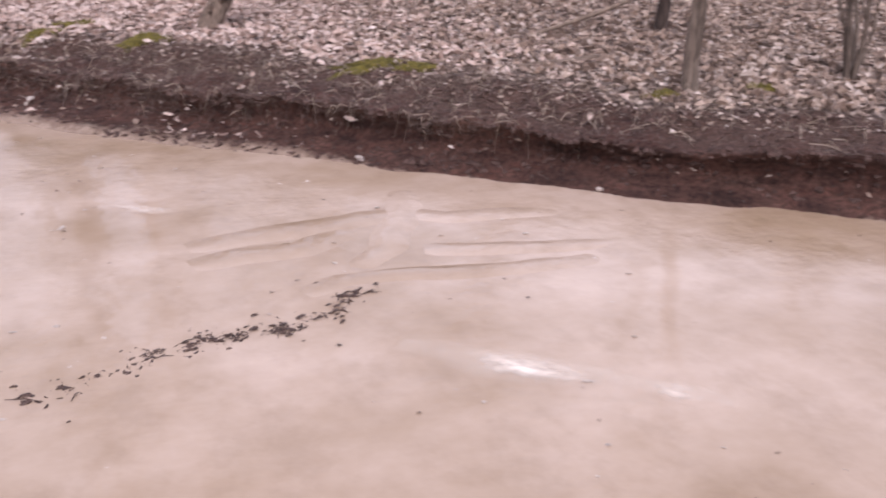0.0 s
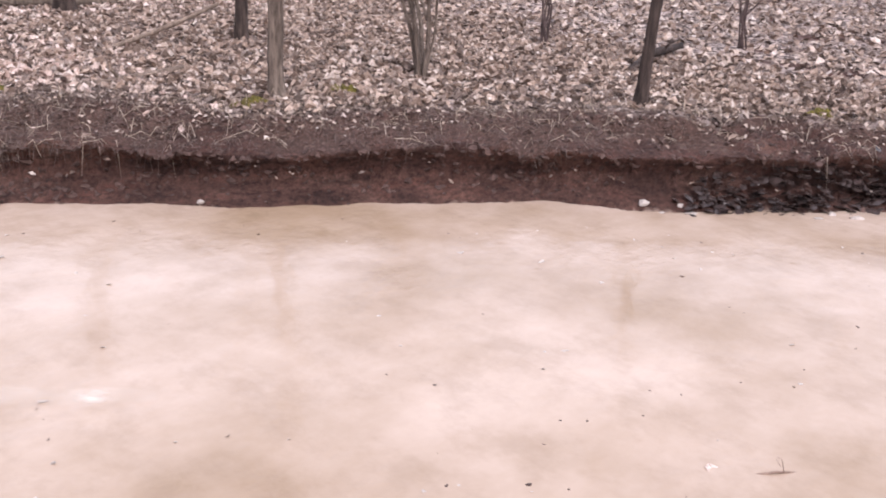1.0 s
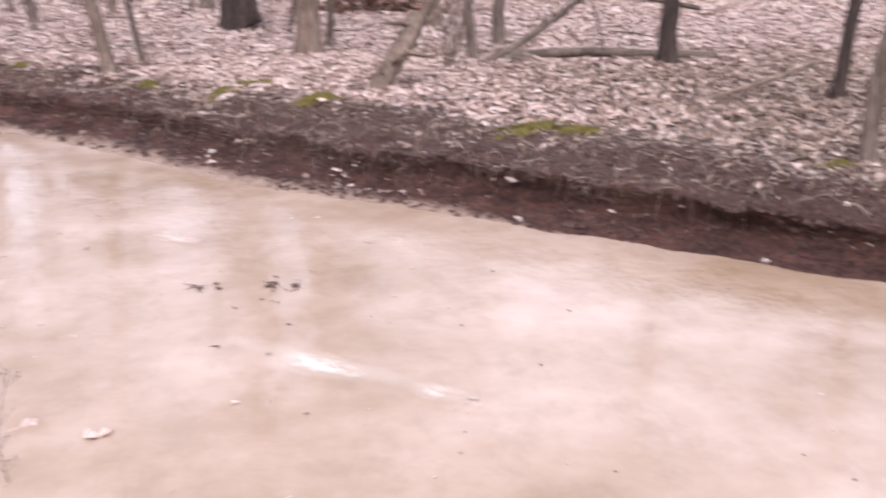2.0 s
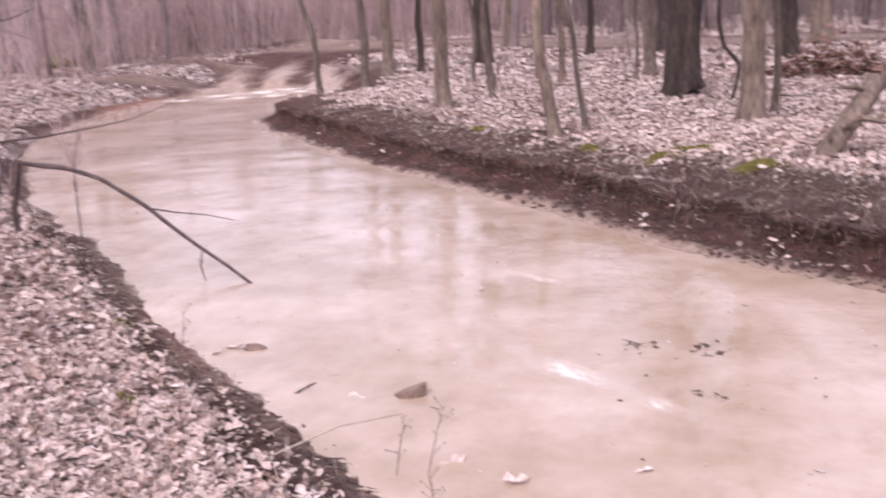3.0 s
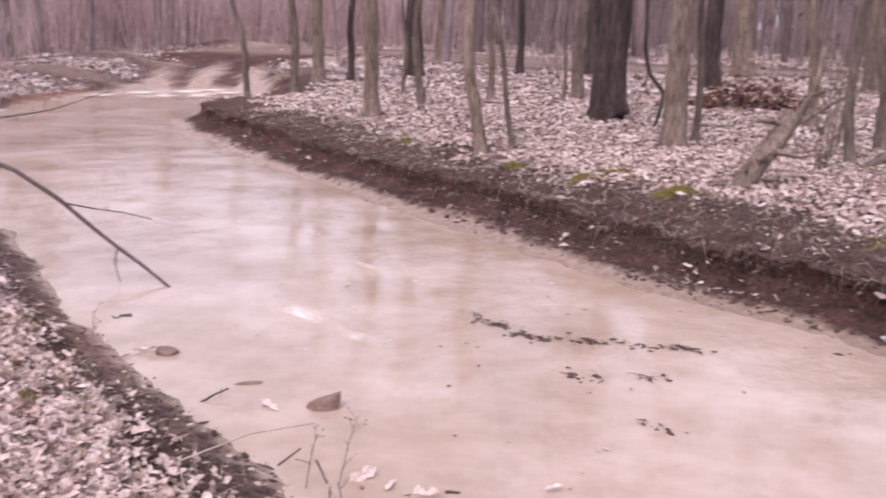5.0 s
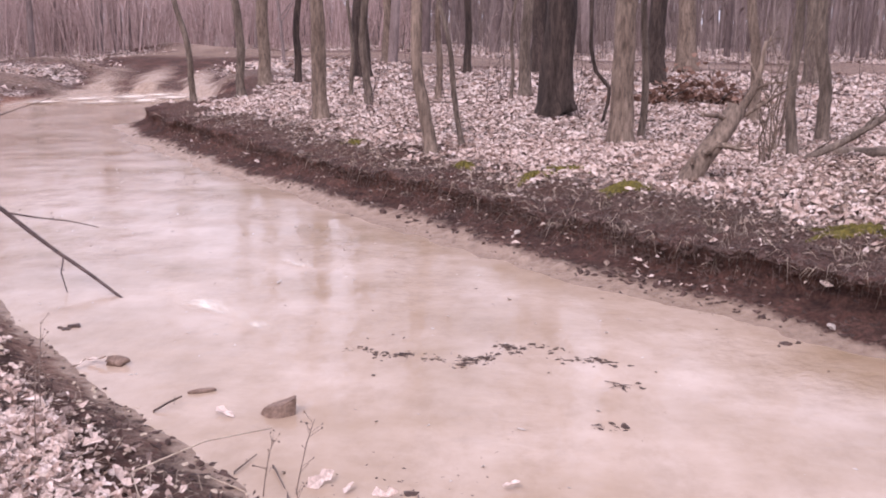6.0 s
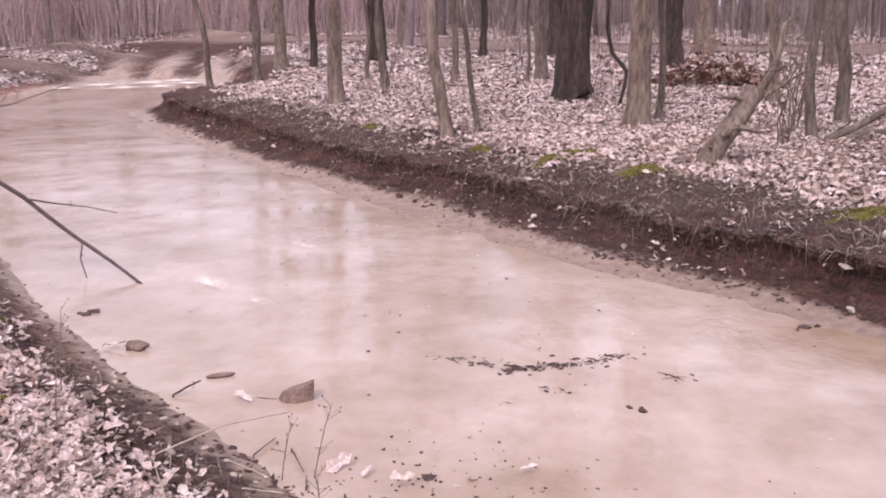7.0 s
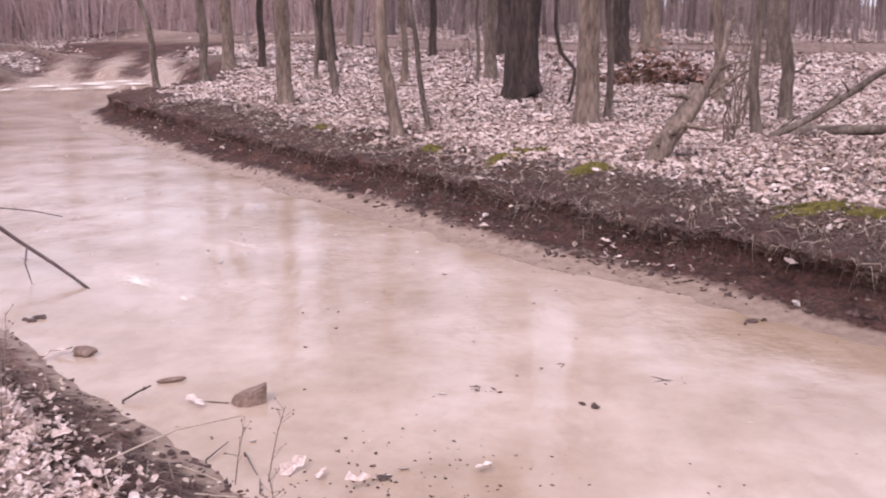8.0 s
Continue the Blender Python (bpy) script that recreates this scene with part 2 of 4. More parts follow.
def berm(x, y):
    """Height of the thrown-up earth, and how bare it is."""
    h, bare = np.zeros(x.shape), np.zeros(x.shape)
    for bx, by, up, half, wide, turn in BERMS:
        u = ((x - bx) * math.cos(turn) + (y - by) * math.sin(turn)) / half
        v = ((y - by) * math.cos(turn) - (x - bx) * math.sin(turn)) / wide
        g = np.exp(-u * u - v * v)
        h, bare = h + up * g, np.maximum(bare, smooth(0.12, 0.5, g + 0.25 * (ripple(x, y, 1.4) - 0.5)))
    return h, bare


def bank(x, y):
    """Signed distance from the shore (positive on land), and the share of the far side."""
    df, dn = line_distance(x, y, FAR_EDGE), line_distance(x, y, NEAR_EDGE)
    d = np.where(in_channel(x, y), -1, 1) * np.minimum(df, dn)
    return d + (ripple(x, y, 1.1) - 0.5) * 0.20 + (ripple(x, y, 3.7) - 0.5) * 0.05 - np.where(df < dn, 0.0, 0.10), df < dn


def height(x, y):
    x, y = np.asarray(x, float), np.asarray(y, float)
    d, far = bank(x, y)
    w = np.where(far, 1.15 - 0.5 * smooth(0, 3.5, x), 0.85)
    top = np.where(far, 0.5, 0.45) + 0.10 * (ripple(x, y, 0.35) - 0.5) + 0.05 * (ripple(x, y, 1.3) - 0.5)
    rise_far = 0.18 * smooth(0, 0.3 * w, d) + 0.56 * smooth(0.24 * w, 0.62 * w, d) + 0.26 * smooth(0.55 * w, 1.5 * w, d)
    rise_near = 0.10 * smooth(0, 0.2, d) + 0.26 * smooth(0.1, 0.55, d) + 0.64 * smooth(0.35, 2.5, d)
    rise = np.where(far, rise_far, rise_near)
    rough = (ripple(x, y, 3.1) - 0.5) * 0.09 + (ripple(x, y, 7) - 0.5) * 0.06 + (ripple(x, y, 12) - 0.5) * 0.05
    steep = smooth(0.2, 0.55, d) * (1 - smooth(w, 1.8 * w, d))
    z = top * rise + rough * (0.25 + 0.9 * steep)
    t = line_distance(x, y, TRACK)
    t = t - 2.5 * smooth(32, 36, y)
    cut = 1 - smooth(1.2, 3.0, t + (ripple(x, y, 0.6) - 0.5))
    ruts = 0.09 * np.cos(t * 4.2) * (0.4 + ripple(x, y, 0.5))
    cut = cut * (1 - smooth(31, 35, y))
    z = np.where(d > 0, z * (1 - 0.6 * cut) + cut * (ruts + 0.05) + 0.3 * smooth(27, 36, y) * smooth(-24, -16, x) * (1 - smooth(-11, -4, x)) + berm(x, y)[0], z)
    z = np.where(d < 0, np.maximum(np.where(far, 0.12, 0.3) * d, -0.4) + rough * 0.15, z)
    return z + 0.6 * smooth(30, 120, np.hypot(x, y)) * (ripple(x, y, 0.03) - 0.2)


def spread(inner_a, inner_b, step, outer):
    core = np.arange(inner_a, inner_b + step / 2, step)
    grow = step * 1.12 ** np.arange(1, 90)
    tail = np.cumsum(grow)
    tail = tail[tail < outer]
    return np.concatenate([(inner_a - tail)[::-1], core, inner_b + tail])


def grid_mesh(name, xs, ys, z, mat):
    nx, ny = len(xs), len(ys)
    co = np.empty((ny, nx, 3))
    co[..., 0], co[..., 1], co[..., 2] = xs[None, :], ys[:, None], z
    i = (np.arange(ny - 1)[:, None] * nx + np.arange(nx - 1)[None, :]).ravel()
    quads = np.stack([i, i + 1, i + nx + 1, i + nx], 1)
    return quick_mesh(name, co.reshape(-1, 3), quads, mat)


def quick_mesh(name, co, polys, mat, smooth_shade=True):
    me = bpy.data.meshes.new(name)
    k = polys.shape[1]
    me.vertices.add(len(co))
    me.vertices.foreach_set("co", np.ascontiguousarray(co, np.float32).ravel())
    me.loops.add(polys.size)
    me.loops.foreach_set("vertex_index", np.ascontiguousarray(polys, np.int32).ravel())
    me.polygons.add(len(polys))
    me.polygons.foreach_set("loop_start", np.arange(0, polys.size, k, dtype=np.int32))
    me.polygons.foreach_set("use_smooth", np.full(len(polys), smooth_shade))
    me.update(calc_edges=True)
    me.validate()
    me.materials.append(mat)
    return me


xs, ys = spread(-13.5, 9.5, 0.06, 420), spread(-1.0, 21.0, 0.06, 420)
gx, gy = np.meshgrid(xs, ys)
gz = height(gx, gy)
gd, gfar = bank(gx, gy)
gw = np.where(gfar, 1.15 - 0.5 * smooth(0, 3.5, gx), 0.85)
# the crest overhangs the wet ledge on the far side
sy, sx = np.gradient(np.where(gd > -0.3, gd, -0.3), ys, xs)
sl = np.hypot(sx, sy) + 1e-6
lip = np.exp(-((gd - 0.66 * gw) / (0.16 * gw)) ** 2) * (0.13 + 0.05 * ripple(gx, gy, 1.9) + 0.05 * ripple(gx, gy, 7.0))
nook = np.exp(-((gd - 0.38 * gw) / (0.13 * gw)) ** 2) * (0.09 + 0.05 * ripple(gx, gy, 2.7) + 0.03 * ripple(gx, gy, 8.0))
push = np.where(gfar & (gd > 0) & (np.hypot(gx, gy) < 24), nook - lip, 0)
gm = grid_mesh("ground", xs, ys, gz, SOIL)
co = np.stack([gx + push * np.clip(sx / sl, -1, 1), gy + push * np.clip(sy / sl, -1, 1), gz], 2)
gm.vertices.foreach_set("co", co.astype(np.float32).ravel())
track = 1 - smooth(1.2, 3.0, line_distance(gx, gy, TRACK) - 2.5 * smooth(32, 36, gy) + (ripple(gx, gy, 0.6) - 0.5))
bare = berm(gx, gy)[1]
rutted = 0.35 + 0.65 * smooth(-0.5, 0.6, np.cos(4.2 * line_distance(gx, gy, TRACK)) + 1.2 * (ripple(gx, gy, 1.1) - 0.5))
LAYERS = {
    "litter": smooth(np.where(gfar, 1.1 * gw, 0.12), np.where(gfar, 1.1 * gw + 0.7, 0.6), gd + (ripple(gx, gy, 0.9) - 0.5) * 0.9) * (1 - track) * (1 - bare) * smooth(0.1, 0.45, ripple(gx, gy, 1.7)),
    "silt": np.clip((1 - smooth(np.where(gfar, 0.02 - 0.06 * smooth(0.5, 3.0, gx), -0.06), np.where(gfar, 0.32 - 0.22 * smooth(0.5, 3.0, gx), 0.10), gd / gw + (ripple(gx, gy, 9) - 0.5) * 0.10)) + 0.75 * track * rutted * (1 - bare) * (1 - 0.9 * smooth(29.5, 34.5, gy)) + 0.42 * bare + 0.40 * track * smooth(33, 37, gy) + np.where(gfar, 0, 0.34 * (1 - smooth(0.15, 0.5, gd))) * (gd > 0), 0, 1),
    "crest": np.where(gfar, 0.62 * smooth(0.5 * gw, 1.0 * gw, gd + 0.5 * (ripple(gx, gy, 2.1) - 0.5)) * (1 - smooth(1.7 * gw, 2.5 * gw, gd)), 0.45 * smooth(0.08, 0.4, gd)) * (np.hypot(gx, gy) < 30),
    "clay": 0.62 * np.exp(-(np.hypot(gx + 15.2, gy - 22.5) / 2.4) ** 2) + 0.3 * np.exp(-(np.hypot(gx + 3.6, gy - 5.6) / 1.2) ** 2) + 0.15 * track + np.where(gfar, 0, 0.15) * (1 - smooth(0.05, 0.35, gd)),
}
for key, values in LAYERS.items():
    gm.attributes.new(key, "FLOAT", "POINT").data.foreach_set("value", np.clip(values, 0, 1).astype(np.float32).ravel())
ground = new("ground", gm)


def sample(grid, x, y):
    i = min(max(int(np.searchsorted(xs, x)) - 1, 0), len(xs) - 2)
    j = min(max(int(np.searchsorted(ys, y)) - 1, 0), len(ys) - 2)
    u, v = (x - xs[i]) / (xs[i + 1] - xs[i]), (y - ys[j]) / (ys[j + 1] - ys[j])
    return float((grid[j, i] * (1 - u) + grid[j, i + 1] * u) * (1 - v) + (grid[j + 1, i] * (1 - u) + grid[j + 1, i + 1] * u) * v)


PUSH_X, PUSH_Y = push * np.clip(sx / sl, -1, 1), push * np.clip(sy / sl, -1, 1)
TRACK_FAR = line_distance(gx, gy, TRACK)


def on_ground(x, y, up=0.0):
    return sample(gz, x, y) + up


tagged(ground, "dark eroded stream banks and woodland floor of damp soil", "ground", kind="structure")

# ---- water: one rippled sheet that drifts up the channel and sinks a little ----
wx, wy = np.arange(-20, 17, 0.12), np.arange(-11, 34, 0.12)
ax, ay = np.meshgrid(wx, wy)
along, across = ax * 0.73 - ay * 0.68, ax * 0.68 + ay * 0.73
wave = (ripple(along * 0.6, across, 0.8) - 0.5) * 0.009 + (ripple(along, across * 0.6, 2.0) - 0.5) * 0.006 + (ripple(along * 0.8, across, 4.0) - 0.5) * 0.003
water = new("water", grid_mesh("water", wx, wy, wave, WATER))
tagged(water, "opaque tan muddy stream water with soft ripples", "water", kind="structure")


# ---- leaf litter ----
def leaf_cloud(name, x, y, z, size, seed, fine, lift=0.02, mat=None):
    rng = np.random.RandomState(seed)
    n = len(x)
    if fine == 2:
        rib = np.array([(0, t) for t in (-0.5, -0.1, 0.2, 0.5)])
        wid = np.array([0.03, 0.34, 0.24, 0.05])
        base = np.concatenate([rib, rib + np.stack([wid, [0.0, 0.09, 0.12, 0.0]], 1), rib + np.stack([-wid, [0.0, 0.05, 0.10, 0.0]], 1)])
        q = np.array([(k, k + 4, k + 5, k + 1) for k in range(3)] + [(k, k + 1, k + 9, k + 8) for k in range(3)])
    elif fine:
        rib = np.array([(0, t) for t in (-0.5, -0.25, 0.0, 0.25, 0.5)])
        wid = np.array([0.02, 0.22, 0.12, 0.25, 0.02])
        base = np.concatenate([rib, rib + np.stack([wid, [0.0, 0.06, -0.02, 0.08, 0.06]], 1), rib + np.stack([-wid, [0.0, 0.05, -0.03, 0.07, 0.05]], 1)])
        q = np.array([(k, k + 5, k + 6, k + 1) for k in range(4)] + [(k, k + 1, k + 11, k + 10) for k in range(4)])
    else:
        base = np.array([(0, -0.5), (0.28, 0.05), (0, 0.5), (-0.28, -0.05)])
        q = np.array([(0, 1, 2, 3)])
    u = base[None, :, 0] * rng.uniform(0.75, 1.25, (n, 1))
    v = np.repeat(base[None, :, 1], n, 0)
    curl, bend = rng.uniform(-1.0, 3.2, (n, 1)), rng.uniform(-0.7, 1.1, (n, 1))
    w = curl * u * u * 1.4 + bend * v * v * 0.7 + rng.uniform(-0.05, 0.05, u.shape)
    p = np.stack([u, v, w], 2) * size[:, None, None]
    a, b, c = rng.uniform(0, 2 * np.pi, n), rng.normal(0, 0.38, n), rng.normal(0, 0.38, n)
    ca, sa, cb, sb, cc, sc = np.cos(a), np.sin(a), np.cos(b), np.sin(b), np.cos(c), np.sin(c)
    px, py, pz = p[..., 0], p[..., 1], p[..., 2]
    py, pz = py * cb[:, None] - pz * sb[:, None], py * sb[:, None] + pz * cb[:, None]
    px, pz = px * cc[:, None] + pz * sc[:, None], -px * sc[:, None] + pz * cc[:, None]
    px, py = px * ca[:, None] - py * sa[:, None], px * sa[:, None] + py * ca[:, None]
    co = np.stack([px + x[:, None], py + y[:, None], pz + (z + lift * rng.rand(n))[:, None]], 2).reshape(-1, 3)
    polys = (q[None] + (np.arange(n) * len(base))[:, None, None]).reshape(-1, 4)
    return quick_mesh(name, co, polys, mat or LEAF, False)


def litter(name, box, count, size, seed, fine, label, bare=0.9, mat=None, stray=0.003, fade=0):
    rng = np.random.RandomState(seed)
    x, y = rng.uniform(box[0], box[2], count), rng.uniform(box[1], box[3], count)
    d, far = bank(x, y)
    t = line_distance(x, y, TRACK) - 2.5 * smooth(32, 36, y)
    edge = np.where(far, 1.45 - 0.45 * smooth(0, 3.5, x), 0.4)
    chance = smooth(edge * bare, edge * bare + np.where(far, 0.55, 0.22), d + (ripple(x, y, 0.9) - 0.5) * np.where(far, 0.9, 0.45)) * smooth(1.2, 2.6, t) * np.where(far, 0.55 + 0.45 * smooth(0.3, 0.6, ripple(x, y, 0.8)), 1.0)
    damp = smooth(0.8, 4.6, x + (ripple(x, y, 0.7) - 0.5) * 2.5)
    chance = chance * (damp if fade > 0 else 1 - damp if fade < 0 else 1) * (1 - berm(x, y)[1])
    keep = (rng.rand(count) < chance + stray * (d > 0.2)) & (d > 0.1)
    x, y = x[keep], y[keep]
    s = size * rng.uniform(0.55, 1.25, len(x))
    ob = new(name, leaf_cloud(name, x, y, height(x, y), s, seed + 1, fine, 0.02, mat))
    return tagged(ob, label, "leaf litter", kind="stuff")


near_litter = litter("leaf_litter", (-7.5, -1.5, 1.5, 8.5), 90000, 0.074, 11, 1, "pale curled dry oak leaves on the near bank", 0.85, None, 0.05)
litter("leaf_litter", (-4.6, 1.2, 0.6, 6.0), 24000, 0.08, 21, 1, "pale curled dry leaves heaped on the near crest", 0.85)
litter("leaf_litter", (-7, 4, 5.5, 14), 74000, 0.092, 12, 2, "pale dry leaves along the far bank's crest", fade=-1)
litter("leaf_litter", (0.0, 1, 9.5, 14), 72000, 0.092, 17, 2, "damp brown and pale leaves on the bank", 0.9, LEAF_DAMP, fade=1)
litter("leaf_litter", (-12, 12, 14, 24), 95000, 0.108, 14, 0, "pale dry leaves covering the woodland floor")
litter("leaf_litter", (9.5, -4, 24, 16), 40000, 0.13, 15, 0, "damp brown leaves beside the downstream bank", 0.9, LEAF_DAMP)
litter("leaf_litter", (-16, 4, -7, 20), 58000, 0.13, 16, 0, "pale dry leaves under leafless shrubs")
litter("leaf_litter", (-40, 20, 30, 60), 110000, 0.2, 13, 0, "pale dry leaves spread between distant trees")
litter("leaf_scraps", (-8, 2, 8.5, 17), 110000, 0.05, 18, 0, "small damp leaf scraps on the bank's slope", 0.42, LEAF_DAMP, 0.13)
litter("leaf_litter", (-18, -14, 6, -1.4), 60000, 0.13, 19, 0, "pale dry leaves behind the near bank")
litter("leaf_litter", (1.4, -1.5, 4.5, 3), 9000, 0.1, 20, 0, "pale dry leaves on the near bank's crest")
LOOSE = []
for k in range(12):
    one = np.zeros(1)
    LOOSE.append(leaf_cloud("leaf", one, one, one, np.array([0.065 + 0.004 * k]), 300 + k, 1, 0.0))
rng = random.Random(8)
made = 0
while made < 280:
    x, y = rng.uniform(-4.2, -0.7), rng.uniform(2.4, 5.2)
    d = sample(gd, x, y)
    if d < 0.3 or d > 2.2 or (d < 0.45 and rng.random() < 0.7):
        continue
    leaf = part("leaf", LOOSE[made % 12], near_litter)
    leaf.matrix_local = pose(x, y, on_ground(x, y) + 0.03, rng.uniform(-30, 30), rng.uniform(-30, 30), rng.uniform(0, 360))
    made += 1


# ---- trees ----
def tree(x, y, r, tall=11.0, lean=(0.0, 0.0), bend=0.25, mat=BARK, seed=0, label="", limbs=5, low=3.2, flare=1.5, group=""):
    rng = random.Random(seed)
    root = new("tree")
    root.location = (x, y, on_ground(x, y) - 0.05)
    steps = 22
    path, radii = [], []
    sx, sy = rng.uniform(-1, 1), rng.uniform(-1, 1)
    for k in range(steps + 1):
        s = (k / steps) ** 2
        h = tall * s
        kink = (0.055 if r < 0.12 else 0.02) * math.sin(h * 2.1 + sx * 9) * min(h, 1.2)
        path.append((kink + lean[0] * h + bend * sx * math.sin(s * 5 + sx) * s * 2 + rng.uniform(-1, 1) * r * 0.12, lean[1] * h + bend * sy * math.sin(s * 4) * s * 2, h))
        radii.append(r * (1 - 0.8 * s) * (1 + (flare - 1) * math.exp(-h / (r * 0.9 + 0.04))))
    v, f = tube(path, radii, 14 if r > 0.1 else 9, 0.16, rng)
    part("trunk", mesh_of("trunk", v, f, mat), root)
    for k in range(limbs):
        at = rng.randint(int(steps * 0.55), steps - 1)
        p, rr = Vector(path[at]), radii[at] * rng.uniform(0.3, 0.6)
        if p.z < low:
            continue
        way = Vector((rng.uniform(-1, 1), rng.uniform(-1, 1), rng.uniform(0.3, 1.1))).normalized()
        length = tall * rng.uniform(0.15, 0.3)
        limb = [p + way * length * q + Vector((0, 0, 0.25 * length * q * q)) for q in (0, 0.25, 0.5, 0.75, 1)]
        v, f = tube(limb, [rr, rr * 0.8, rr * 0.6, rr * 0.4, rr * 0.15], 6)
        bough = part("limb", mesh_of("limb", v, f, mat), root)
        for _ in range(4):
            o = limb[rng.randint(1, 4)]
            tw = Vector((rng.uniform(-1, 1), rng.uniform(-1, 1), rng.uniform(0, 1))) * length * 0.35
            v, f = tube([o, o + tw * 0.5 + Vector((0, 0, 0.05)), o + tw], [rr * 0.3, rr * 0.2, rr * 0.06], 4)
            part("twig", mesh_of("twig", v, f, mat), bough)
    return tagged(root, label or "slender bare tree rising from leaf litter", "tree", group)


TREES = [
    # x, y, radius, height, lean x, lean y, bark, label
    (-7.86, 20.81, 0.10, 11, -0.02, 0, BARK, "slim bare tree beside the stream's bend"),
    (-4.68, 16.14, 0.13, 12, -0.03, 0, BARK_PALE, "straight tan-barked tree on the bank's crest"),
    (-2.15, 12.49, 0.085, 9, -0.12, 0.05, BARK_PALE, "slender tan tree leaning along the bank"),
    (-1.80, 13.0, 0.04, 6, -0.18, 0.1, BARK, "thin crooked grey sapling"),
    (-0.74, 17.6, 0.29, 17, 0.0, 0, BARK_DARK, "thick dark-barked tree with flared base"),
    (0.33, 14.0, 0.165, 14, 0.0, 0, BARK_PALE, "stout pale grey furrowed tree"),
    (0.62, 14.6, 0.055, 8, -0.03, 0, BARK, "thin brown crooked sapling"),
    (2.5, 13.1, 0.07, 9, -0.055, 0, BARK, "slim grey tree with pale blotches"),
    (3.25, 15.0, 0.10, 10, -0.06, 0, BARK, "slim upright grey tree"),
    (-10.84, 25.2, 0.09, 10, -0.12, 0, BARK, "thin leaning tree by the muddy ford"),
    (-8.8, 25.1, 0.17, 13, 0, 0, BARK_PALE, "pale upright tree deep in the wood"),
    (-8.1, 25.7, 0.10, 10, 0.05, 0, BARK_DARK, "dark crooked tree deep in the wood"),
    (-4.58, 19.2, 0.085, 10, -0.07, 0, BARK, "slim grey tree leaning slightly"),
    (-7.0, 28.5, 0.25, 16, 0, 0, BARK_DARK, "broad dark tree deep in the wood"),
    (-3.44, 20.8, 0.075, 9, 0.0, 0, BARK_PALE, "thin pale tree in leaf litter"),
    (-4.44, 32.9, 0.13, 12, 0.0, 0, BARK_DARK, "distant dark upright tree"),
    (-1.72, 22.7, 0.14, 12, 0.0, 0, BARK, "grey upright tree behind a thick one"),
    (-2.06, 32.6, 0.26, 16, 0.0, 0, BARK_DARK, "distant broad dark tree"),
    (-1.92, 21.4, 0.04, 6, 0.03, 0, BARK, "very thin grey sapling"),
    (1.5, 27.9, 0.25, 15, -0.01, 0, BARK_DARK, "dark upright tree behind leaf litter"),
    (2.83, 34.2, 0.33, 17, -0.04, 0, BARK_PALE, "distant thick grey tree"),
    (2.65, 17.6, 0.10, 9, -0.06, 0, BARK_PALE, "blotched pale tree in brush"),
    (5.94, 29.4, 0.23, 14, -0.05, 0, BARK, "distant grey-brown tree in leaf litter"),
    (-7.72, 35.5, 0.20, 14, 0.0, 0, BARK_PALE, "distant pale tree beyond dark ones"),
    (-5.66, 22.0, 0.05, 7, 0.0, 0, BARK, "thin upright sapling in leaf litter"),
    (4.34, 6.66, 0.065, 8, 0.0, 0, BARK, "slim tree on the crest of the bank"),
    (6.74, 4.82, 0.055, 7, 0.05, 0, BARK_DARK, "thin dark sapling leaning on the bank"),
    (5.68, 9.4, 0.07, 8, 0.02, 0, BARK_DARK, "dark slim tree behind the bank"),
    (4.97, 12.4, 0.12, 10, 0.0, 0, BARK_DARK, "dark tree stub base in leaf litter"),
    (-11.6, 11.1, 0.11, 9, -0.02, 0, BARK, "grey tree on the near bank"),
    (-11.9, 11.9, 0.19, 12, -0.03, 0, BARK_PALE, "stout pale tree on the near bank"),
    (-11.0, 12.4, 0.08, 9, -0.02, 0, BARK, "slim tree at the water's edge"),
    (-20.1, 28.0, 0.13, 11, -0.04, 0, BARK, "grey tree beyond the red bank"),
    (-24.8, 36.0, 0.36, 15, 0.0, 0, BARK_PALE, "broad grey tree beyond the ford"),
]
for k, (x, y, r, tall, lx, ly, mat, label) in enumerate(TREES):
    tree(x, y, r, tall, (lx, ly), 0.22 if r < 0.12 else 0.1, mat, 40 + k, label, group="bare woodland trees")


# ---- far woods and thickets ----
def stems(name, count, spot, tall, thick, lean, seed, mat, label, category, sides=4, fork=0):
    rng = random.Random(seed)
    pieces = []
    for _ in range(count):
        x, y = spot(rng)
        z = on_ground(x, y) - 0.05
        h, r = tall * rng.uniform(0.5, 1.2), thick * (0.3 + 1.5 * rng.random() ** 2)
        lx, ly = rng.gauss(0, lean), rng.gauss(0, lean)
        mid = Vector((x + lx * h * 0.5 + rng.gauss(0, lean * 0.3) * h, y + ly * h * 0.5, z + h * 0.5))
        top = Vector((x + lx * h, y + ly * h, z + h))
        pieces.append(tube([Vector((x, y, z)), mid, top], [r, r * 0.75, r * 0.35], sides))
        for _ in range(fork):
            q = rng.uniform(0.2, 0.85)
            o = Vector((x, y, z)).lerp(mid, q * 2) if q < 0.5 else mid.lerp(top, q * 2 - 1)
            w = Vector((rng.uniform(-1, 1), rng.uniform(-1, 1), rng.uniform(0.2, 1))) * h * 0.3
            pieces.append(tube([o, o + w * 0.5 + Vector((0, 0, 0.04 * h)), o + w], [r * 0.5, r * 0.35, r * 0.1], 3))
    v, f = joined(pieces)
    return tagged(new(name, mesh_of(name, v, f, mat)), label, category, kind="stuff")


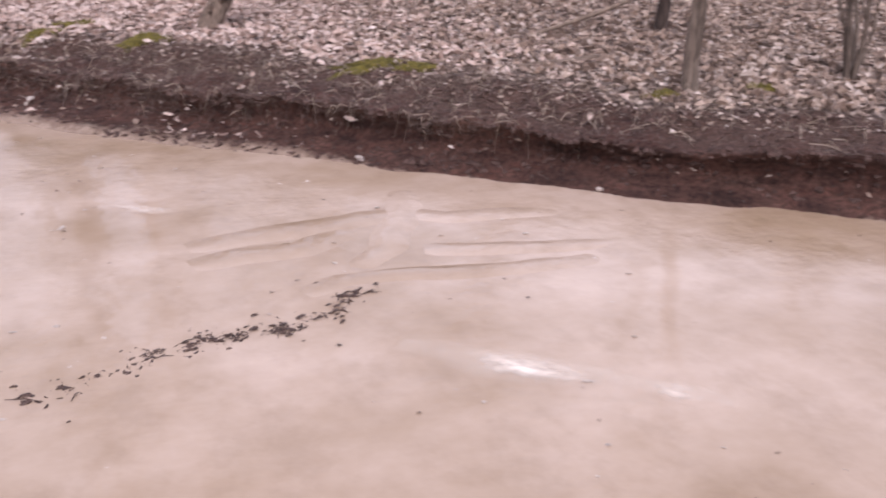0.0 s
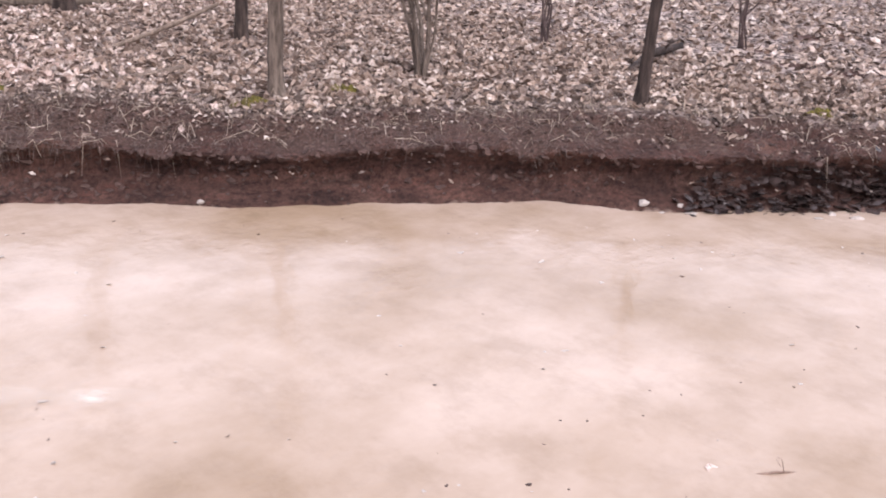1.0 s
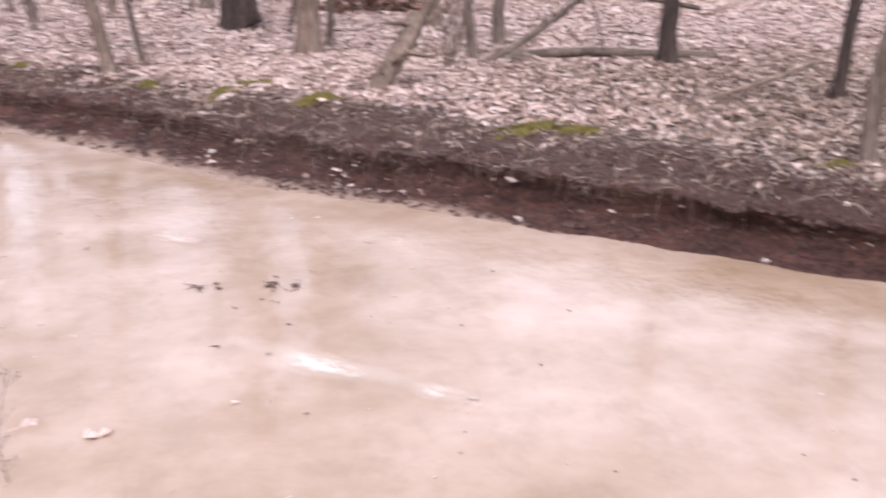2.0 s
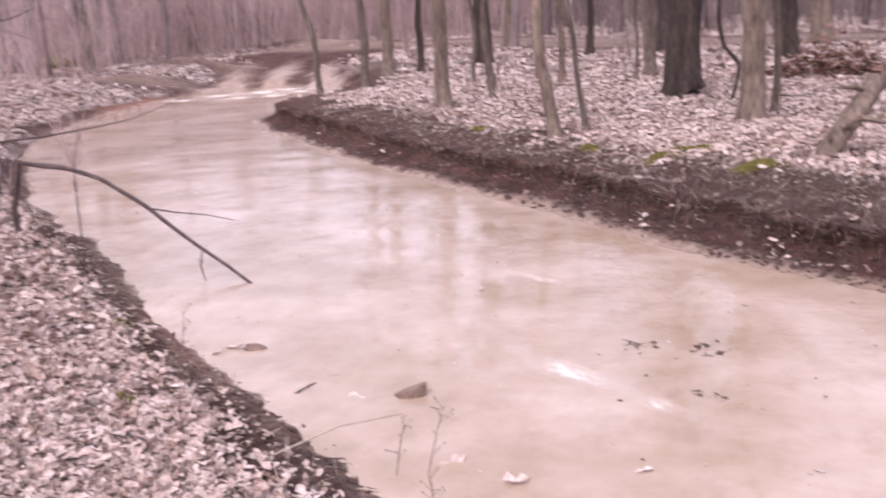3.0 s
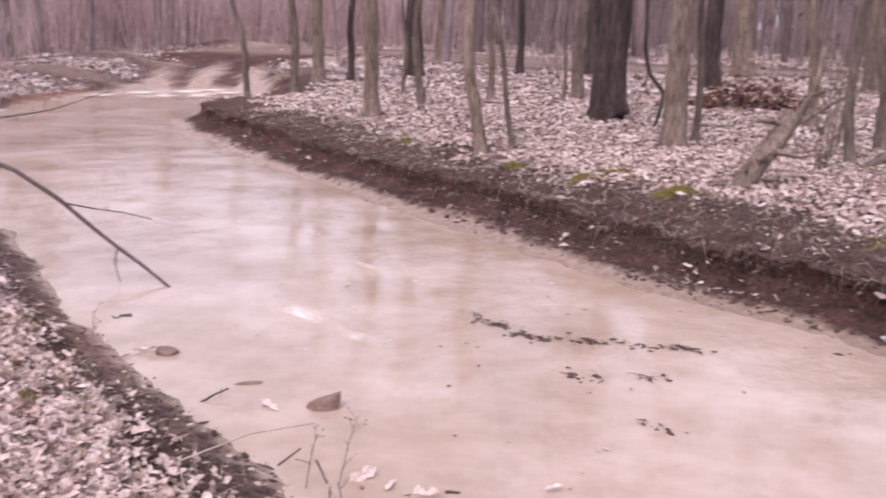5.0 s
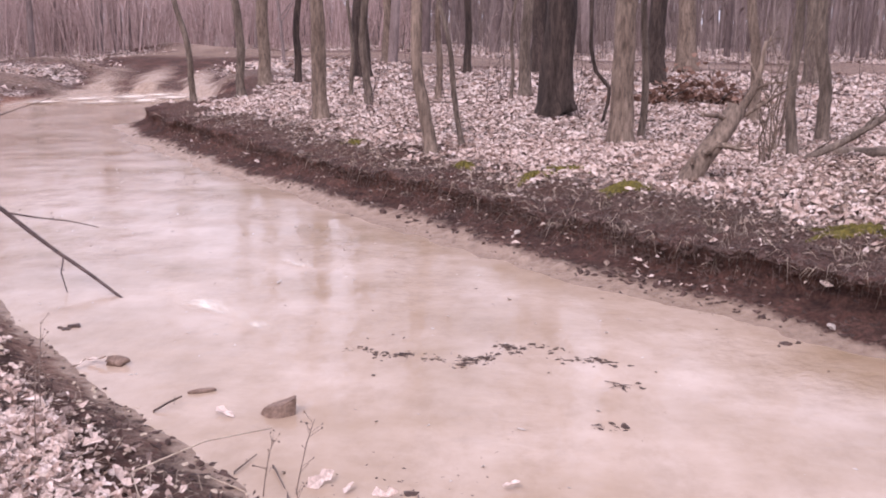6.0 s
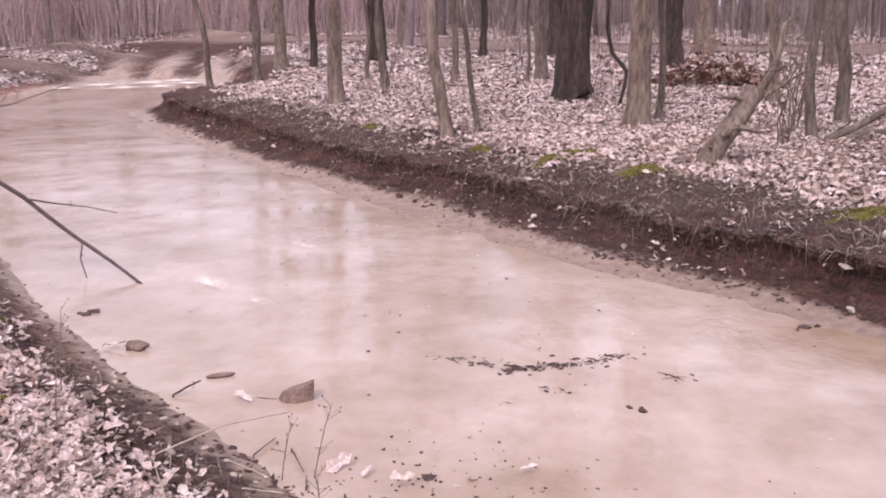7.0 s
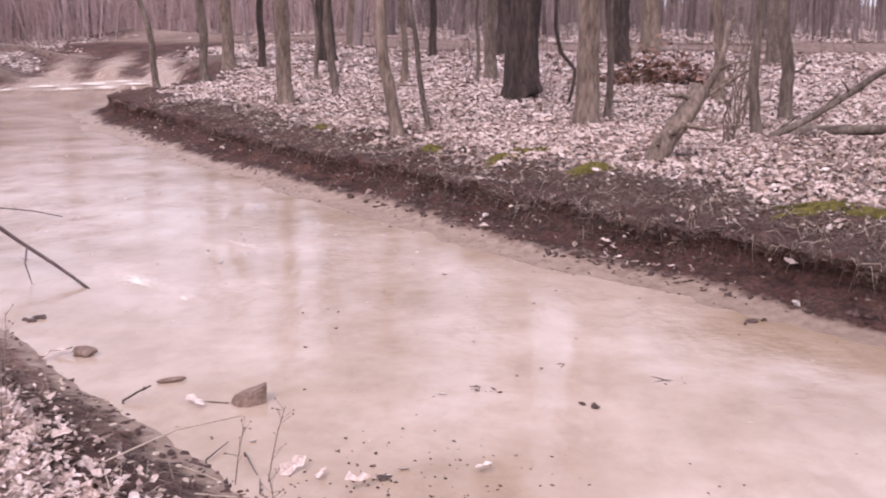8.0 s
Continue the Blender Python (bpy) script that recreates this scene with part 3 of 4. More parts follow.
def ring(a, b, lo, hi):
    def spot(rng):
        while True:
            an, d = radians(rng.uniform(lo, hi)), math.sqrt(rng.uniform(a * a, b * b))
            x, y = -math.sin(an) * d, math.cos(an) * d
            if sample(TRACK_FAR, x, y) > (4.6 if y > 34 else 2.2) and sample(gd, x, y) > 0.8:
                return x, y
    return spot


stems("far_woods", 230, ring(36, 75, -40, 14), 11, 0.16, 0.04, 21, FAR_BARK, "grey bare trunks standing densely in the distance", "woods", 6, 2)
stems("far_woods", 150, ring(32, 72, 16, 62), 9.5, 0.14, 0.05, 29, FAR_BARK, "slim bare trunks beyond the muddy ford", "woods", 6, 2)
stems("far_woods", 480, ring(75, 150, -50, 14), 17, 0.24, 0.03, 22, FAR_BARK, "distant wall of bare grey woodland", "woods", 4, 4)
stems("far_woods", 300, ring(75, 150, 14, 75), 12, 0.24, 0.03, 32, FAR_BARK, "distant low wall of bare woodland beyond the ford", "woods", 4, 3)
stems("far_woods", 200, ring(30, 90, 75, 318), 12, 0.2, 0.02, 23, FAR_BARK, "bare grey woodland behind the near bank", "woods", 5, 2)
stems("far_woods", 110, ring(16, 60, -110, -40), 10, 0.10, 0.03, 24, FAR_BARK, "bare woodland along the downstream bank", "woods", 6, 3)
stems("thicket", 4200, ring(40, 62, 10, 64), 5.0, 0.022, 0.12, 25, FAR_TWIG, "dense brush of leafless stems beyond the ford, paled for haze", "thicket", 3, 3)
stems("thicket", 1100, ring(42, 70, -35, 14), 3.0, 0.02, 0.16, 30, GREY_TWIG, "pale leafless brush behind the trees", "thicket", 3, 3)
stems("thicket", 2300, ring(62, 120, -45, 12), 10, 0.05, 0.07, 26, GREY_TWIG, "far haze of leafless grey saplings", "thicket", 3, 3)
stems("thicket", 2000, ring(62, 120, 12, 74), 9, 0.055, 0.09, 33, FAR_TWIG, "far leafless saplings, paled for haze", "thicket", 3, 3)
stems("thicket", 700, ring(18, 40, 33, 64), 2.8, 0.009, 0.3, 27, BRUSH, "thin leafless brush on the near bank", "thicket", 3, 7)
stems("thicket", 170, ring(9, 18, 41, 60), 2.0, 0.005, 0.35, 31, BRUSH, "fine leafless twigs tangled on the near bank", "thicket", 3, 7)
stems("thicket", 120, ring(18, 34, -16, 12), 1.5, 0.006, 0.15, 28, TWIG, "sparse thin saplings among the trees", "thicket", 3, 3)



# ---- shrubs and branches ----
def twig_set(path, radii, count, length, seed, pieces, down=0.0):
    rng = random.Random(seed)
    for _ in range(count):
        k = rng.randint(1, len(path) - 2)
        o = Vector(path[k]).lerp(Vector(path[k + 1]), rng.random())
        w = Vector((rng.uniform(-1, 1), rng.uniform(-1, 1), rng.uniform(-0.2 - down, 1))).normalized() * length * rng.uniform(0.4, 1.2)
        r = radii[k] * 0.4
        e = o + w
        pieces.append(tube([o, o + w * 0.4 + Vector((0, 0, 0.03)), e], [r, r * 0.7, r * 0.3], 4))
        for _ in range(2):
            q = o + w * rng.uniform(0.3, 0.9)
            u = Vector((rng.uniform(-1, 1), rng.uniform(-1, 1), rng.uniform(-0.2, 1))) * length * 0.3
            pieces.append(tube([q, q + u * 0.5, q + u], [r * 0.5, r * 0.4, r * 0.2], 3))


def bent(name, stems_list, mat, label, category, twigs=6, length=0.35, seed=1):
    """A woody thing: each stem (points, base radius, tip radius) is a part with its own twigs."""
    root = new(name)
    base = Vector(stems_list[0][0][0])
    soil = on_ground(base.x, base.y, -0.03)
    if soil < base.z < soil + 0.4:
        pts, r0, r1 = stems_list[0]
        stems_list = [([(base.x, base.y, soil), *pts], r0 * 1.05, r1), *stems_list[1:]]
        base = Vector((base.x, base.y, soil))
    root.location = base
    for k, (pts, r0, r1) in enumerate(stems_list):
        path = []
        for a, b in zip(pts[:-1], pts[1:]):
            path += [Vector(a) - base, Vector(a).lerp(Vector(b), 0.5) - base + Vector((math.sin(k + len(path)) * r0 * 0.15, 0, math.cos(k * 2 + len(path)) * r0 * 0.15))]
        path.append(Vector(pts[-1]) - base)
        radii = [r0 + (r1 - r0) * q / (len(path) - 1) for q in range(len(path))]
        v, f = tube(path, radii, 7, 0.2, random.Random(seed + k))
        stem = part("stem" if k == 0 else "branch", mesh_of("branch", v, f, mat), root)
        for q in range(twigs):
            pieces = []
            twig_set(path, radii, 1, length, seed * 7 + k * 31 + q, pieces)
            v, f = joined(pieces)
            part("twig", mesh_of("twig", v, f, mat), stem)
    return tagged(root, label, category)


def shrub(x, y, tall, count, r, seed, mat, label, spread_out=0.35, group=""):
    rng = random.Random(seed)
    root = new("shrub")
    root.location = (x, y, on_ground(x, y, -0.03))
    for k in range(count):
        an = rng.uniform(0, 2 * math.pi)
        out = spread_out * rng.uniform(0.3, 1)
        path = [Vector((math.cos(an) * 0.05, math.sin(an) * 0.05, 0))]
        for q in (0.2, 0.45, 0.7, 1.0):
            path.append(Vector((math.cos(an) * out * tall * q ** 1.2 + rng.gauss(0, 0.03) * tall, math.sin(an) * out * tall * q ** 1.2 + rng.gauss(0, 0.03) * tall, tall * q * rng.uniform(0.9, 1.05))))
        rr = r * rng.uniform(0.6, 1.2)
        radii = [rr, rr * 0.8, rr * 0.6, rr * 0.4, rr * 0.15]
        pieces = [tube(path, radii, 6, 0.2, rng)]
        twig_set(path, radii, 5, tall * 0.22, seed * 31 + k, pieces)
        v, f = joined(pieces)
        part("stem", mesh_of("stem", v, f, mat), root)
    return tagged(root, label, "shrub", group)


bent("shrub", [
    ([(-5.78, 4.93, 0.42), (-5.76, 5.05, 0.93), (-5.76, 5.14, 1.16), (-5.75, 5.24, 1.37), (-5.69, 5.39, 1.52), (-5.6, 5.57, 1.75), (-5.53, 5.72, 2.02),
      (-5.43, 5.9, 2.2), (-5.37, 6.04, 2.23), (-5.18, 6.28, 2.25), (-5.06, 6.45, 2.33)], 0.03, 0.003),
    ([(-5.77, 4.97, 0.6), (-5.8, 5.14, 0.91), (-5.8, 5.38, 1.12), (-5.75, 5.65, 1.26), (-5.6, 6.02, 1.27), (-5.56, 6.27, 1.32), (-5.33, 6.66, 1.32),
      (-5.11, 7.02, 1.35), (-4.91, 7.35, 1.39), (-4.6, 7.73, 1.53)], 0.02, 0.003),
    ([(-5.58, 5.59, 1.75), (-5.65, 5.52, 2.17), (-5.72, 5.45, 2.36), (-5.79, 5.37, 2.57), (-5.84, 5.31, 2.8)], 0.016, 0.004),
    ([(-5.72, 5.45, 2.36), (-5.8, 5.36, 2.42), (-5.88, 5.28, 2.53)], 0.01, 0.003),
    ([(-5.74, 5.3, 1.42), (-5.72, 5.45, 1.99), (-5.77, 5.39, 2.06), (-5.9, 5.25, 2.22)], 0.015, 0.004),
], TWIG, "dark leafless shrub arching from the near bank over the water", "shrub", 16, 0.5, 3)
bent("sapling", [
    ([(-4.05, 4.1, 0.42), (-4.02, 4.16, 0.65), (-4.0, 4.29, 0.86), (-3.96, 4.44, 1.12), (-4.0, 4.52, 1.18), (-4.0, 4.62, 1.42), (-4.08, 4.67, 1.51)], 0.016, 0.008),
    ([(-3.97, 4.4, 1.05), (-3.9, 4.3, 1.2), (-3.95, 4.2, 1.3)], 0.006, 0.002),
], TWIG, "thin crooked dark sapling rising from leaf litter", "sapling", 3, 0.25, 5)
bent("fallen_branch", [
    ([(-6.6, 7.7, 0.5), (-6.43, 7.66, 0.95), (-5.92, 7.64, 0.9), (-5.49, 7.55, 0.82), (-5.0, 7.49, 0.58), (-4.49, 7.41, 0.26), (-4.11, 7.25, 0.12), (-3.72, 7.06, -0.03)], 0.03, 0.012),
    ([(-4.95, 7.45, 0.57), (-4.68, 7.45, 0.54), (-4.41, 7.5, 0.51), (-4.16, 7.53, 0.46)], 0.009, 0.003),
    ([(-4.4, 7.35, 0.22), (-4.31, 7.15, 0.15), (-4.25, 7.13, -0.03)], 0.008, 0.004),
], TWIG, "dark fallen branch dipping its tip into the muddy water", "branch", 1, 0.2, 6)
bent("sapling", [([(-4.98, 6.51, 0.3), (-4.98, 6.52, 0.74), (-4.97, 6.52, 1.07), (-4.94, 6.54, 1.26), (-4.9, 6.58, 1.39)], 0.009, 0.003)],
     TWIG, "thin upright twig on the near bank's slope", "sapling", 4, 0.2, 7)
bent("fallen_stick", [([(-5.3, 4.0, on_ground(-5.3, 4.0, 0.03)), (-4.91, 4.13, on_ground(-4.91, 4.13, 0.06)), (-4.21, 4.3, on_ground(-4.21, 4.3, 0.05))], 0.016, 0.009)], TWIG, "thin dark stick lying across leaf litter", "stick", 2, 0.2, 8)
bent("fallen_stick", [([(-4.5, 3.3, on_ground(-4.5, 3.3, 0.01)), (-4.13, 3.54, on_ground(-4.13, 3.54, 0.04)), (-3.86, 3.92, on_ground(-3.86, 3.92, 0.04))], 0.03, 0.02)], BARK, "short grey stick half buried in leaves", "stick", 1, 0.15, 9)
bent("leaning_snag", [
    ([(0.86, 10.66, 0.3), (1.12, 10.8, 0.75), (1.48, 11.0, 1.3)], 0.135, 0.10),
    ([(1.5, 11.02, 1.25), (1.66, 11.08, 1.5), (1.72, 11.12, 1.75), (1.75, 11.14, 2.0)], 0.05, 0.02),
    ([(1.45, 10.98, 1.15), (1.75, 11.0, 1.35), (2.0, 11.05, 1.5)], 0.03, 0.012),
], BARK_PALE, "broken tan snag leaning over the leaf litter", "snag", 5, 0.45, 10)
bent("hanging_vine", [([(-0.25, 16.6, 5.0), (-0.19, 16.5, 2.51), (-0.18, 16.5, 1.8), (-0.08, 16.5, 1.39), (0.15, 16.5, 1.12), (0.13, 16.5, 0.85), (0.05, 16.5, 0.5)], 0.035, 0.03)],
     BARK_DARK, "dark twisted vine hanging beside a thick tree", "vine", 1, 0.2, 11)
bent("fallen_branch", [
    ([(2.55, 12.7, 0.45), (2.62, 12.73, 0.55), (3.09, 12.83, 0.78), (3.58, 12.91, 1.1), (4.03, 12.99, 1.4), (4.75, 12.96, 1.36), (5.6, 12.9, 1.2)], 0.055, 0.035),
    ([(4.03, 12.99, 1.4), (4.2, 13.0, 1.0), (4.3, 13.0, 0.6)], 0.02, 0.012),
], BARK, "fallen grey bough propped above leaf litter", "branch", 3, 0.5, 12)
bent("fallen_log", [([(2.9, 13.2, 0.55), (3.03, 13.16, 0.58), (3.98, 13.18, 0.6), (4.73, 12.9, 0.6), (5.8, 12.7, 0.58)], 0.075, 0.06)],
     BARK, "long grey log lying on leaf litter", "log", 2, 0.4, 13)
bent("fallen_branch", [([(3.1, 7.7, 0.5), (3.18, 7.75, 0.54), (3.65, 7.87, 0.55), (4.13, 8.03, 0.55), (4.5, 8.2, 0.52)], 0.05, 0.03)],
     BARK_PALE, "pale weathered branch lying on the bank", "branch", 1, 0.3, 14)
bent("fallen_branch", [([(4.2, 9.6, 0.5), (4.8, 9.3, 0.75), (5.3, 9.2, 0.95)], 0.03, 0.02)], BARK_PALE, "thin pale branch leaning in leaf litter", "branch", 1, 0.3, 15)
bent("fallen_branch", [([(8.0, 5.9, 0.5), (8.6, 6.1, 0.62), (9.6, 6.4, 0.58)], 0.06, 0.04)], BARK_DARK, "dark rotten branch on leaf litter", "branch", 3, 0.3, 16)
bent("fallen_branch", [([(-1.4, 11.3, 0.5), (-1.0, 11.6, 0.55), (-0.5, 11.7, 0.52)], 0.012, 0.006)], TWIG, "thin twig lying among leaves", "branch", 2, 0.2, 17)
shrub(6.0, 6.74, 2.4, 9, 0.022, 51, BARK, "clump of slim grey stems on the bank's crest", 0.42)
shrub(8.6, 7.6, 2.2, 6, 0.016, 52, TWIG, "leafless brown shrub in leaf litter", 0.3)
shrub(10.6, 6.2, 2.0, 6, 0.016, 53, TWIG, "leafless brown shrub in leaf litter", 0.3)
shrub(2.3, 13.4, 2.4, 9, 0.012, 54, BARK_PALE, "pale tangle of thin stems behind a snag", 0.35)
shrub(2.0, 12.2, 1.8, 7, 0.010, 55, BARK_PALE, "pale tangle of thin stems behind a snag", 0.4)
shrub(-0.35, 17.2, 1.3, 7, 0.008, 56, TWIG, "small leafless shrub beside a thick tree", 0.4)
shrub(-4.3, 18.0, 1.3, 5, 0.008, 57, TWIG, "small leafless shrub in leaf litter", 0.4)
LEFT = [(-9.2, 9.2), (-10.0, 13.2), (-13.2, 12.5), (-12.4, 9.0), (-14.5, 15.5), (-9.0, 6.8), (-16.5, 18.0), (-18.0, 15.0), (-15.5, 11.5), (-18.5, 22.0), (-21.0, 19.0), (-11.5, 7.4), (-7.6, 7.0), (-19.0, 26.0)]
for k, (x, y) in enumerate(LEFT):
    shrub(x, y, 2.2 + 0.25 * (k % 5), 6 + k % 3, 0.012, 60 + k, BRUSH, "leafless brown shrub crowding the near bank", 0.42, "shrubs on the near bank")


# ---- brush pile of russet leaves ----
def brush_pile(x, y):
    root = new("brush_pile")
    root.location = (x, y, on_ground(x, y))
    rng = np.random.RandomState(5)
    n = 560
    px, py = rng.normal(0, 0.8, n), rng.normal(0, 0.35, n)
    pz = np.abs(rng.normal(0, 0.36, n)) * np.exp(-(px / 1.0) ** 2)
    me = leaf_cloud("leaves", px, py, pz, np.full(n, 0.15), 6, 2)
    me.materials.clear()
    me.materials.append(DRY_BROWN)
    part("leaves", me, root)
    r2 = random.Random(3)
    for _ in range(9):
        a = Vector((r2.uniform(-1, 1), r2.uniform(-0.4, 0.4), 0))
        w = Vector((r2.uniform(-1, 1), r2.uniform(-0.5, 0.5), r2.uniform(0.2, 0.9)))
        v, f = tube([a, a + w * 0.5, a + w], [0.025, 0.018, 0.008], 5)
        part("stick", mesh_of("stick", v, f, BARK_DARK), root)
    return tagged(root, "low pile of brush with russet dead leaves", "brush pile")


brush_pile(2.0, 21.6)


# ---- lumps: stones, clods, moss ----
def lump(seed, sx, sy, sz, rough=0.35, cuts=2, freq=2.3):
    bm = bmesh.new()
    bmesh.ops.create_icosphere(bm, subdivisions=cuts, radius=1)
    for v in bm.verts:
        k = 1 + rough * noise.noise(v.co * freq + Vector((seed * 3.1, 0, 0)))
        if cuts == 1:
            k *= 0.65 + 0.7 * abs(noise.noise(v.co * 9.7 + Vector((0, seed * 1.7, 0)))) * 2
        v.co = Vector((v.co.x * sx, v.co.y * sy, v.co.z * sz)) * k
    verts, faces = [v.co.copy() for v in bm.verts], [tuple(v.index for v in f.verts) for f in bm.faces]
    bm.free()
    return verts, faces


def single(name, seed, size, place, turn, mat, label, category, rough=0.35):
    v, f = lump(seed, *size, rough, 1 if max(size) < 0.06 else 2)
    ob = new(name, mesh_of(name, v, f, mat, max(size) >= 0.06))
    ob.matrix_world = pose(*place, 0, 0, turn)
    return tagged(ob, label, category)


for k, (x, y, s) in enumerate([(-0.75, 9.47, 0.04), (1.73, 7.1, 0.04), (3.2, 5.93, 0.035), (5.74, 3.98, 0.045), (5.95, 3.8, 0.035), (6.8, 3.05, 0.045)]):
    single("stone", k, (s, s * 0.8, s * 0.6), (x, y, max(on_ground(x, y, 0.0), 0) + s * 0.3), k * 50, STONE, "small pale stone at the far shoreline", "stone")
for k, (x, y, s) in enumerate([(1.38, 6.83, 0.05), (1.46, 6.88, 0.035), (1.32, 6.78, 0.03), (0.22, 5.17, 0.04), (0.15, 5.2, 0.022), (2.58, 6.15, 0.05), (3.54, 4.61, 0.04), (4.78, 3.83, 0.05), (5.47, 3.24, 0.05), (-3.8, 6.25, 0.055), (-3.72, 6.28, 0.05), (-3.74, 6.22, 0.04),
                               (2.57, 2.2, 0.02), (3.49, 1.75, 0.025), (-0.82, 4.19, 0.035)]):
    single("mud_clod", 20 + k, (s, s * 0.6, s * 0.45), (x, y, -0.012), k * 37, DEBRIS, "dark wet clod breaking the water's surface", "clod", 1.3)


def slab():
    root = new("bark_slab")
    root.location = (-1.75, 5.0, -0.025)
    bm = bmesh.new()
    outline = [(-0.11, -0.03), (-0.045, -0.08), (0.03, -0.075), (0.11, 0.0), (0.09, 0.065), (0.02, 0.075), (-0.06, 0.05)]
    low = [bm.verts.new((x, y, -0.03)) for x, y in outline]
    top = [bm.verts.new((x * 0.9 + 0.015, y * 0.85 + 0.02, 0.05 + 0.06 * (x + 0.1) / 0.2 + 0.012 * math.sin(k * 2.1))) for k, (x, y) in enumerate(outline)]
    bm.faces.new(top)
    for k in range(len(outline)):
        q = (k + 1) % len(outline)
        bm.faces.new((low[k], low[q], top[q], top[k]))
    bm.faces.new(low[::-1])
    bmesh.ops.bevel(bm, geom=list(bm.edges), offset=0.008, segments=2, affect="EDGES")
    me = bpy.data.meshes.new("slab")
    bm.to_mesh(me)
    bm.free()
    me.materials.append(SLAB)
    part("slab", me, root)
    v, f = tube([Vector((-0.1, -0.02, 0.0)), Vector((-0.2, -0.02, 0.005)), Vector((-0.3, 0.0, 0.0))], [0.012, 0.009, 0.004], 6)
    part("splinter", mesh_of("splinter", v, f, DEBRIS), root, "dark wet splinter")
    return tagged(root, "brown angular slab of wood lying in shallow water", "wood slab")


slab()


def shore_leaf(x, y, size, turn, mat, label, seed, tilt=0):
    one = np.zeros(1)
    me = leaf_cloud("shore_leaf", one, one, one, np.array([size]), seed, 1, 0.0)
    me.materials.clear()
    me.materials.append(mat)
    ob = new("shore_leaf", me)
    ob.matrix_world = pose(x, y, max(on_ground(x, y), -0.015) + 0.03, tilt, 0, turn)
    return tagged(ob, label, "leaf")


single("wood_sliver", 9, (0.09, 0.022, 0.018), (-2.3, 5.24, 0.0), 25, SLAB, "thin brown sliver of wood in the shallows", "wood sliver")
shore_leaf(-3.17, 5.6, 0.14, 60, LEAF, "pale curled leaf at the shoreline", 82)
shore_leaf(-3.24, 5.5, 0.11, 10, LEAF, "pale curled leaf at the shoreline", 83)
shore_leaf(-2.03, 4.93, 0.15, 80, LEAF, "pale torn leaf in wet mud", 84)
shore_leaf(-1.26, 4.22, 0.15, 20, LEAF, "pale upright leaf in wet mud", 85, 40)
shore_leaf(-1.11, 4.17, 0.09, 20, LEAF, "small pale leaf in wet mud", 86)
shore_leaf(-0.91, 4.09, 0.12, 120, LEAF, "pale leaf in the shallows", 87)
shore_leaf(-0.34, 4.32, 0.09, 90, LEAF, "pale leaf in the shallows", 88)
shore_leaf(3.13, 1.68, 0.12, 30, LEAF, "pale leaf in the shallows", 89, 30)
bent("shore_twig", [([(3.2, 1.62, 0.0), (3.32, 1.52, 0.03), (3.5, 1.42, 0.0)], 0.008, 0.004)], SLAB, "thin brown twig lying in the shallows", "twig", 1, 0.08, 19)
single("wood_chunk", 7, (0.085, 0.04, 0.035), (-3.04, 5.6, 0.01), 20, SLAB, "short brown chunk of wood at the shoreline", "wood chunk", 1.1)
bent("shore_twig", [([(-2.45, 4.9, 0.0), (-2.39, 4.96, 0.03), (-2.33, 5.02, 0.05)], 0.008, 0.005)], DEBRIS, "short dark twig in shoreline mud", "twig", 1, 0.08, 18)


def scatter(name, count, spot, size, seed, mat, label, category, kinds=6, squash=0.6):
    """Many small lumps in one mesh."""
    rng = random.Random(seed)
    shapes = [lump(seed + k, 1, 0.6 + 0.08 * k, squash, 1.2, 1) for k in range(kinds)]
    pieces = []
    while len(pieces) < count:
        p = spot(rng)
        if p is None:
            continue
        m = Matrix.LocRotScale(p, Euler((rng.uniform(-0.4, 0.4), rng.uniform(-0.4, 0.4), rng.uniform(0, 6.3))), Vector([size * rng.uniform(0.3, 1.5)] * 3))
        v, f = shapes[rng.randint(0, kinds - 1)]
        pieces.append(([m @ q for q in v], f))
    v, f = joined(pieces)
    return tagged(new(name, mesh_of(name, v, f, mat, False)), label, category, kind="stuff")


def along_line(line, off_a, off_b, up=0.0, side=1):
    """A place beside a shore line, off metres from it towards the land."""
    def spot(rng):
        k = rng.randint(4, len(line) - 4)
        a, b = Vector(line[k]), Vector(line[k + 1])
        w = (b - a).normalized()
        o = rng.uniform(off_a, off_b)
        p = a.lerp(b, rng.random()) + Vector((-w.y, w.x)) * o * side
        return Vector((p.x + sample(PUSH_X, p.x, p.y), p.y + sample(PUSH_Y, p.x, p.y), on_ground(p.x, p.y, up)))
    return spot


scatter("soil_clods", 3400, along_line(FAR_EDGE, 0.12, 0.9, -0.006), 0.026, 31, CLOD, "dark crumbled clods on the eroded bank", "clods")
scatter("soil_clods", 1500, along_line(NEAR_EDGE, 0.05, 0.9, -0.004, -1), 0.02, 32, CLOD, "dark crumbled soil on the near slope", "clods")
scatter("shore_crumbs", 420, along_line(FAR_EDGE, -0.35, 0.3, 0.0), 0.014, 33, DEBRIS, "dark crumbs scattered on the muddy shore", "crumbs", squash=0.4)


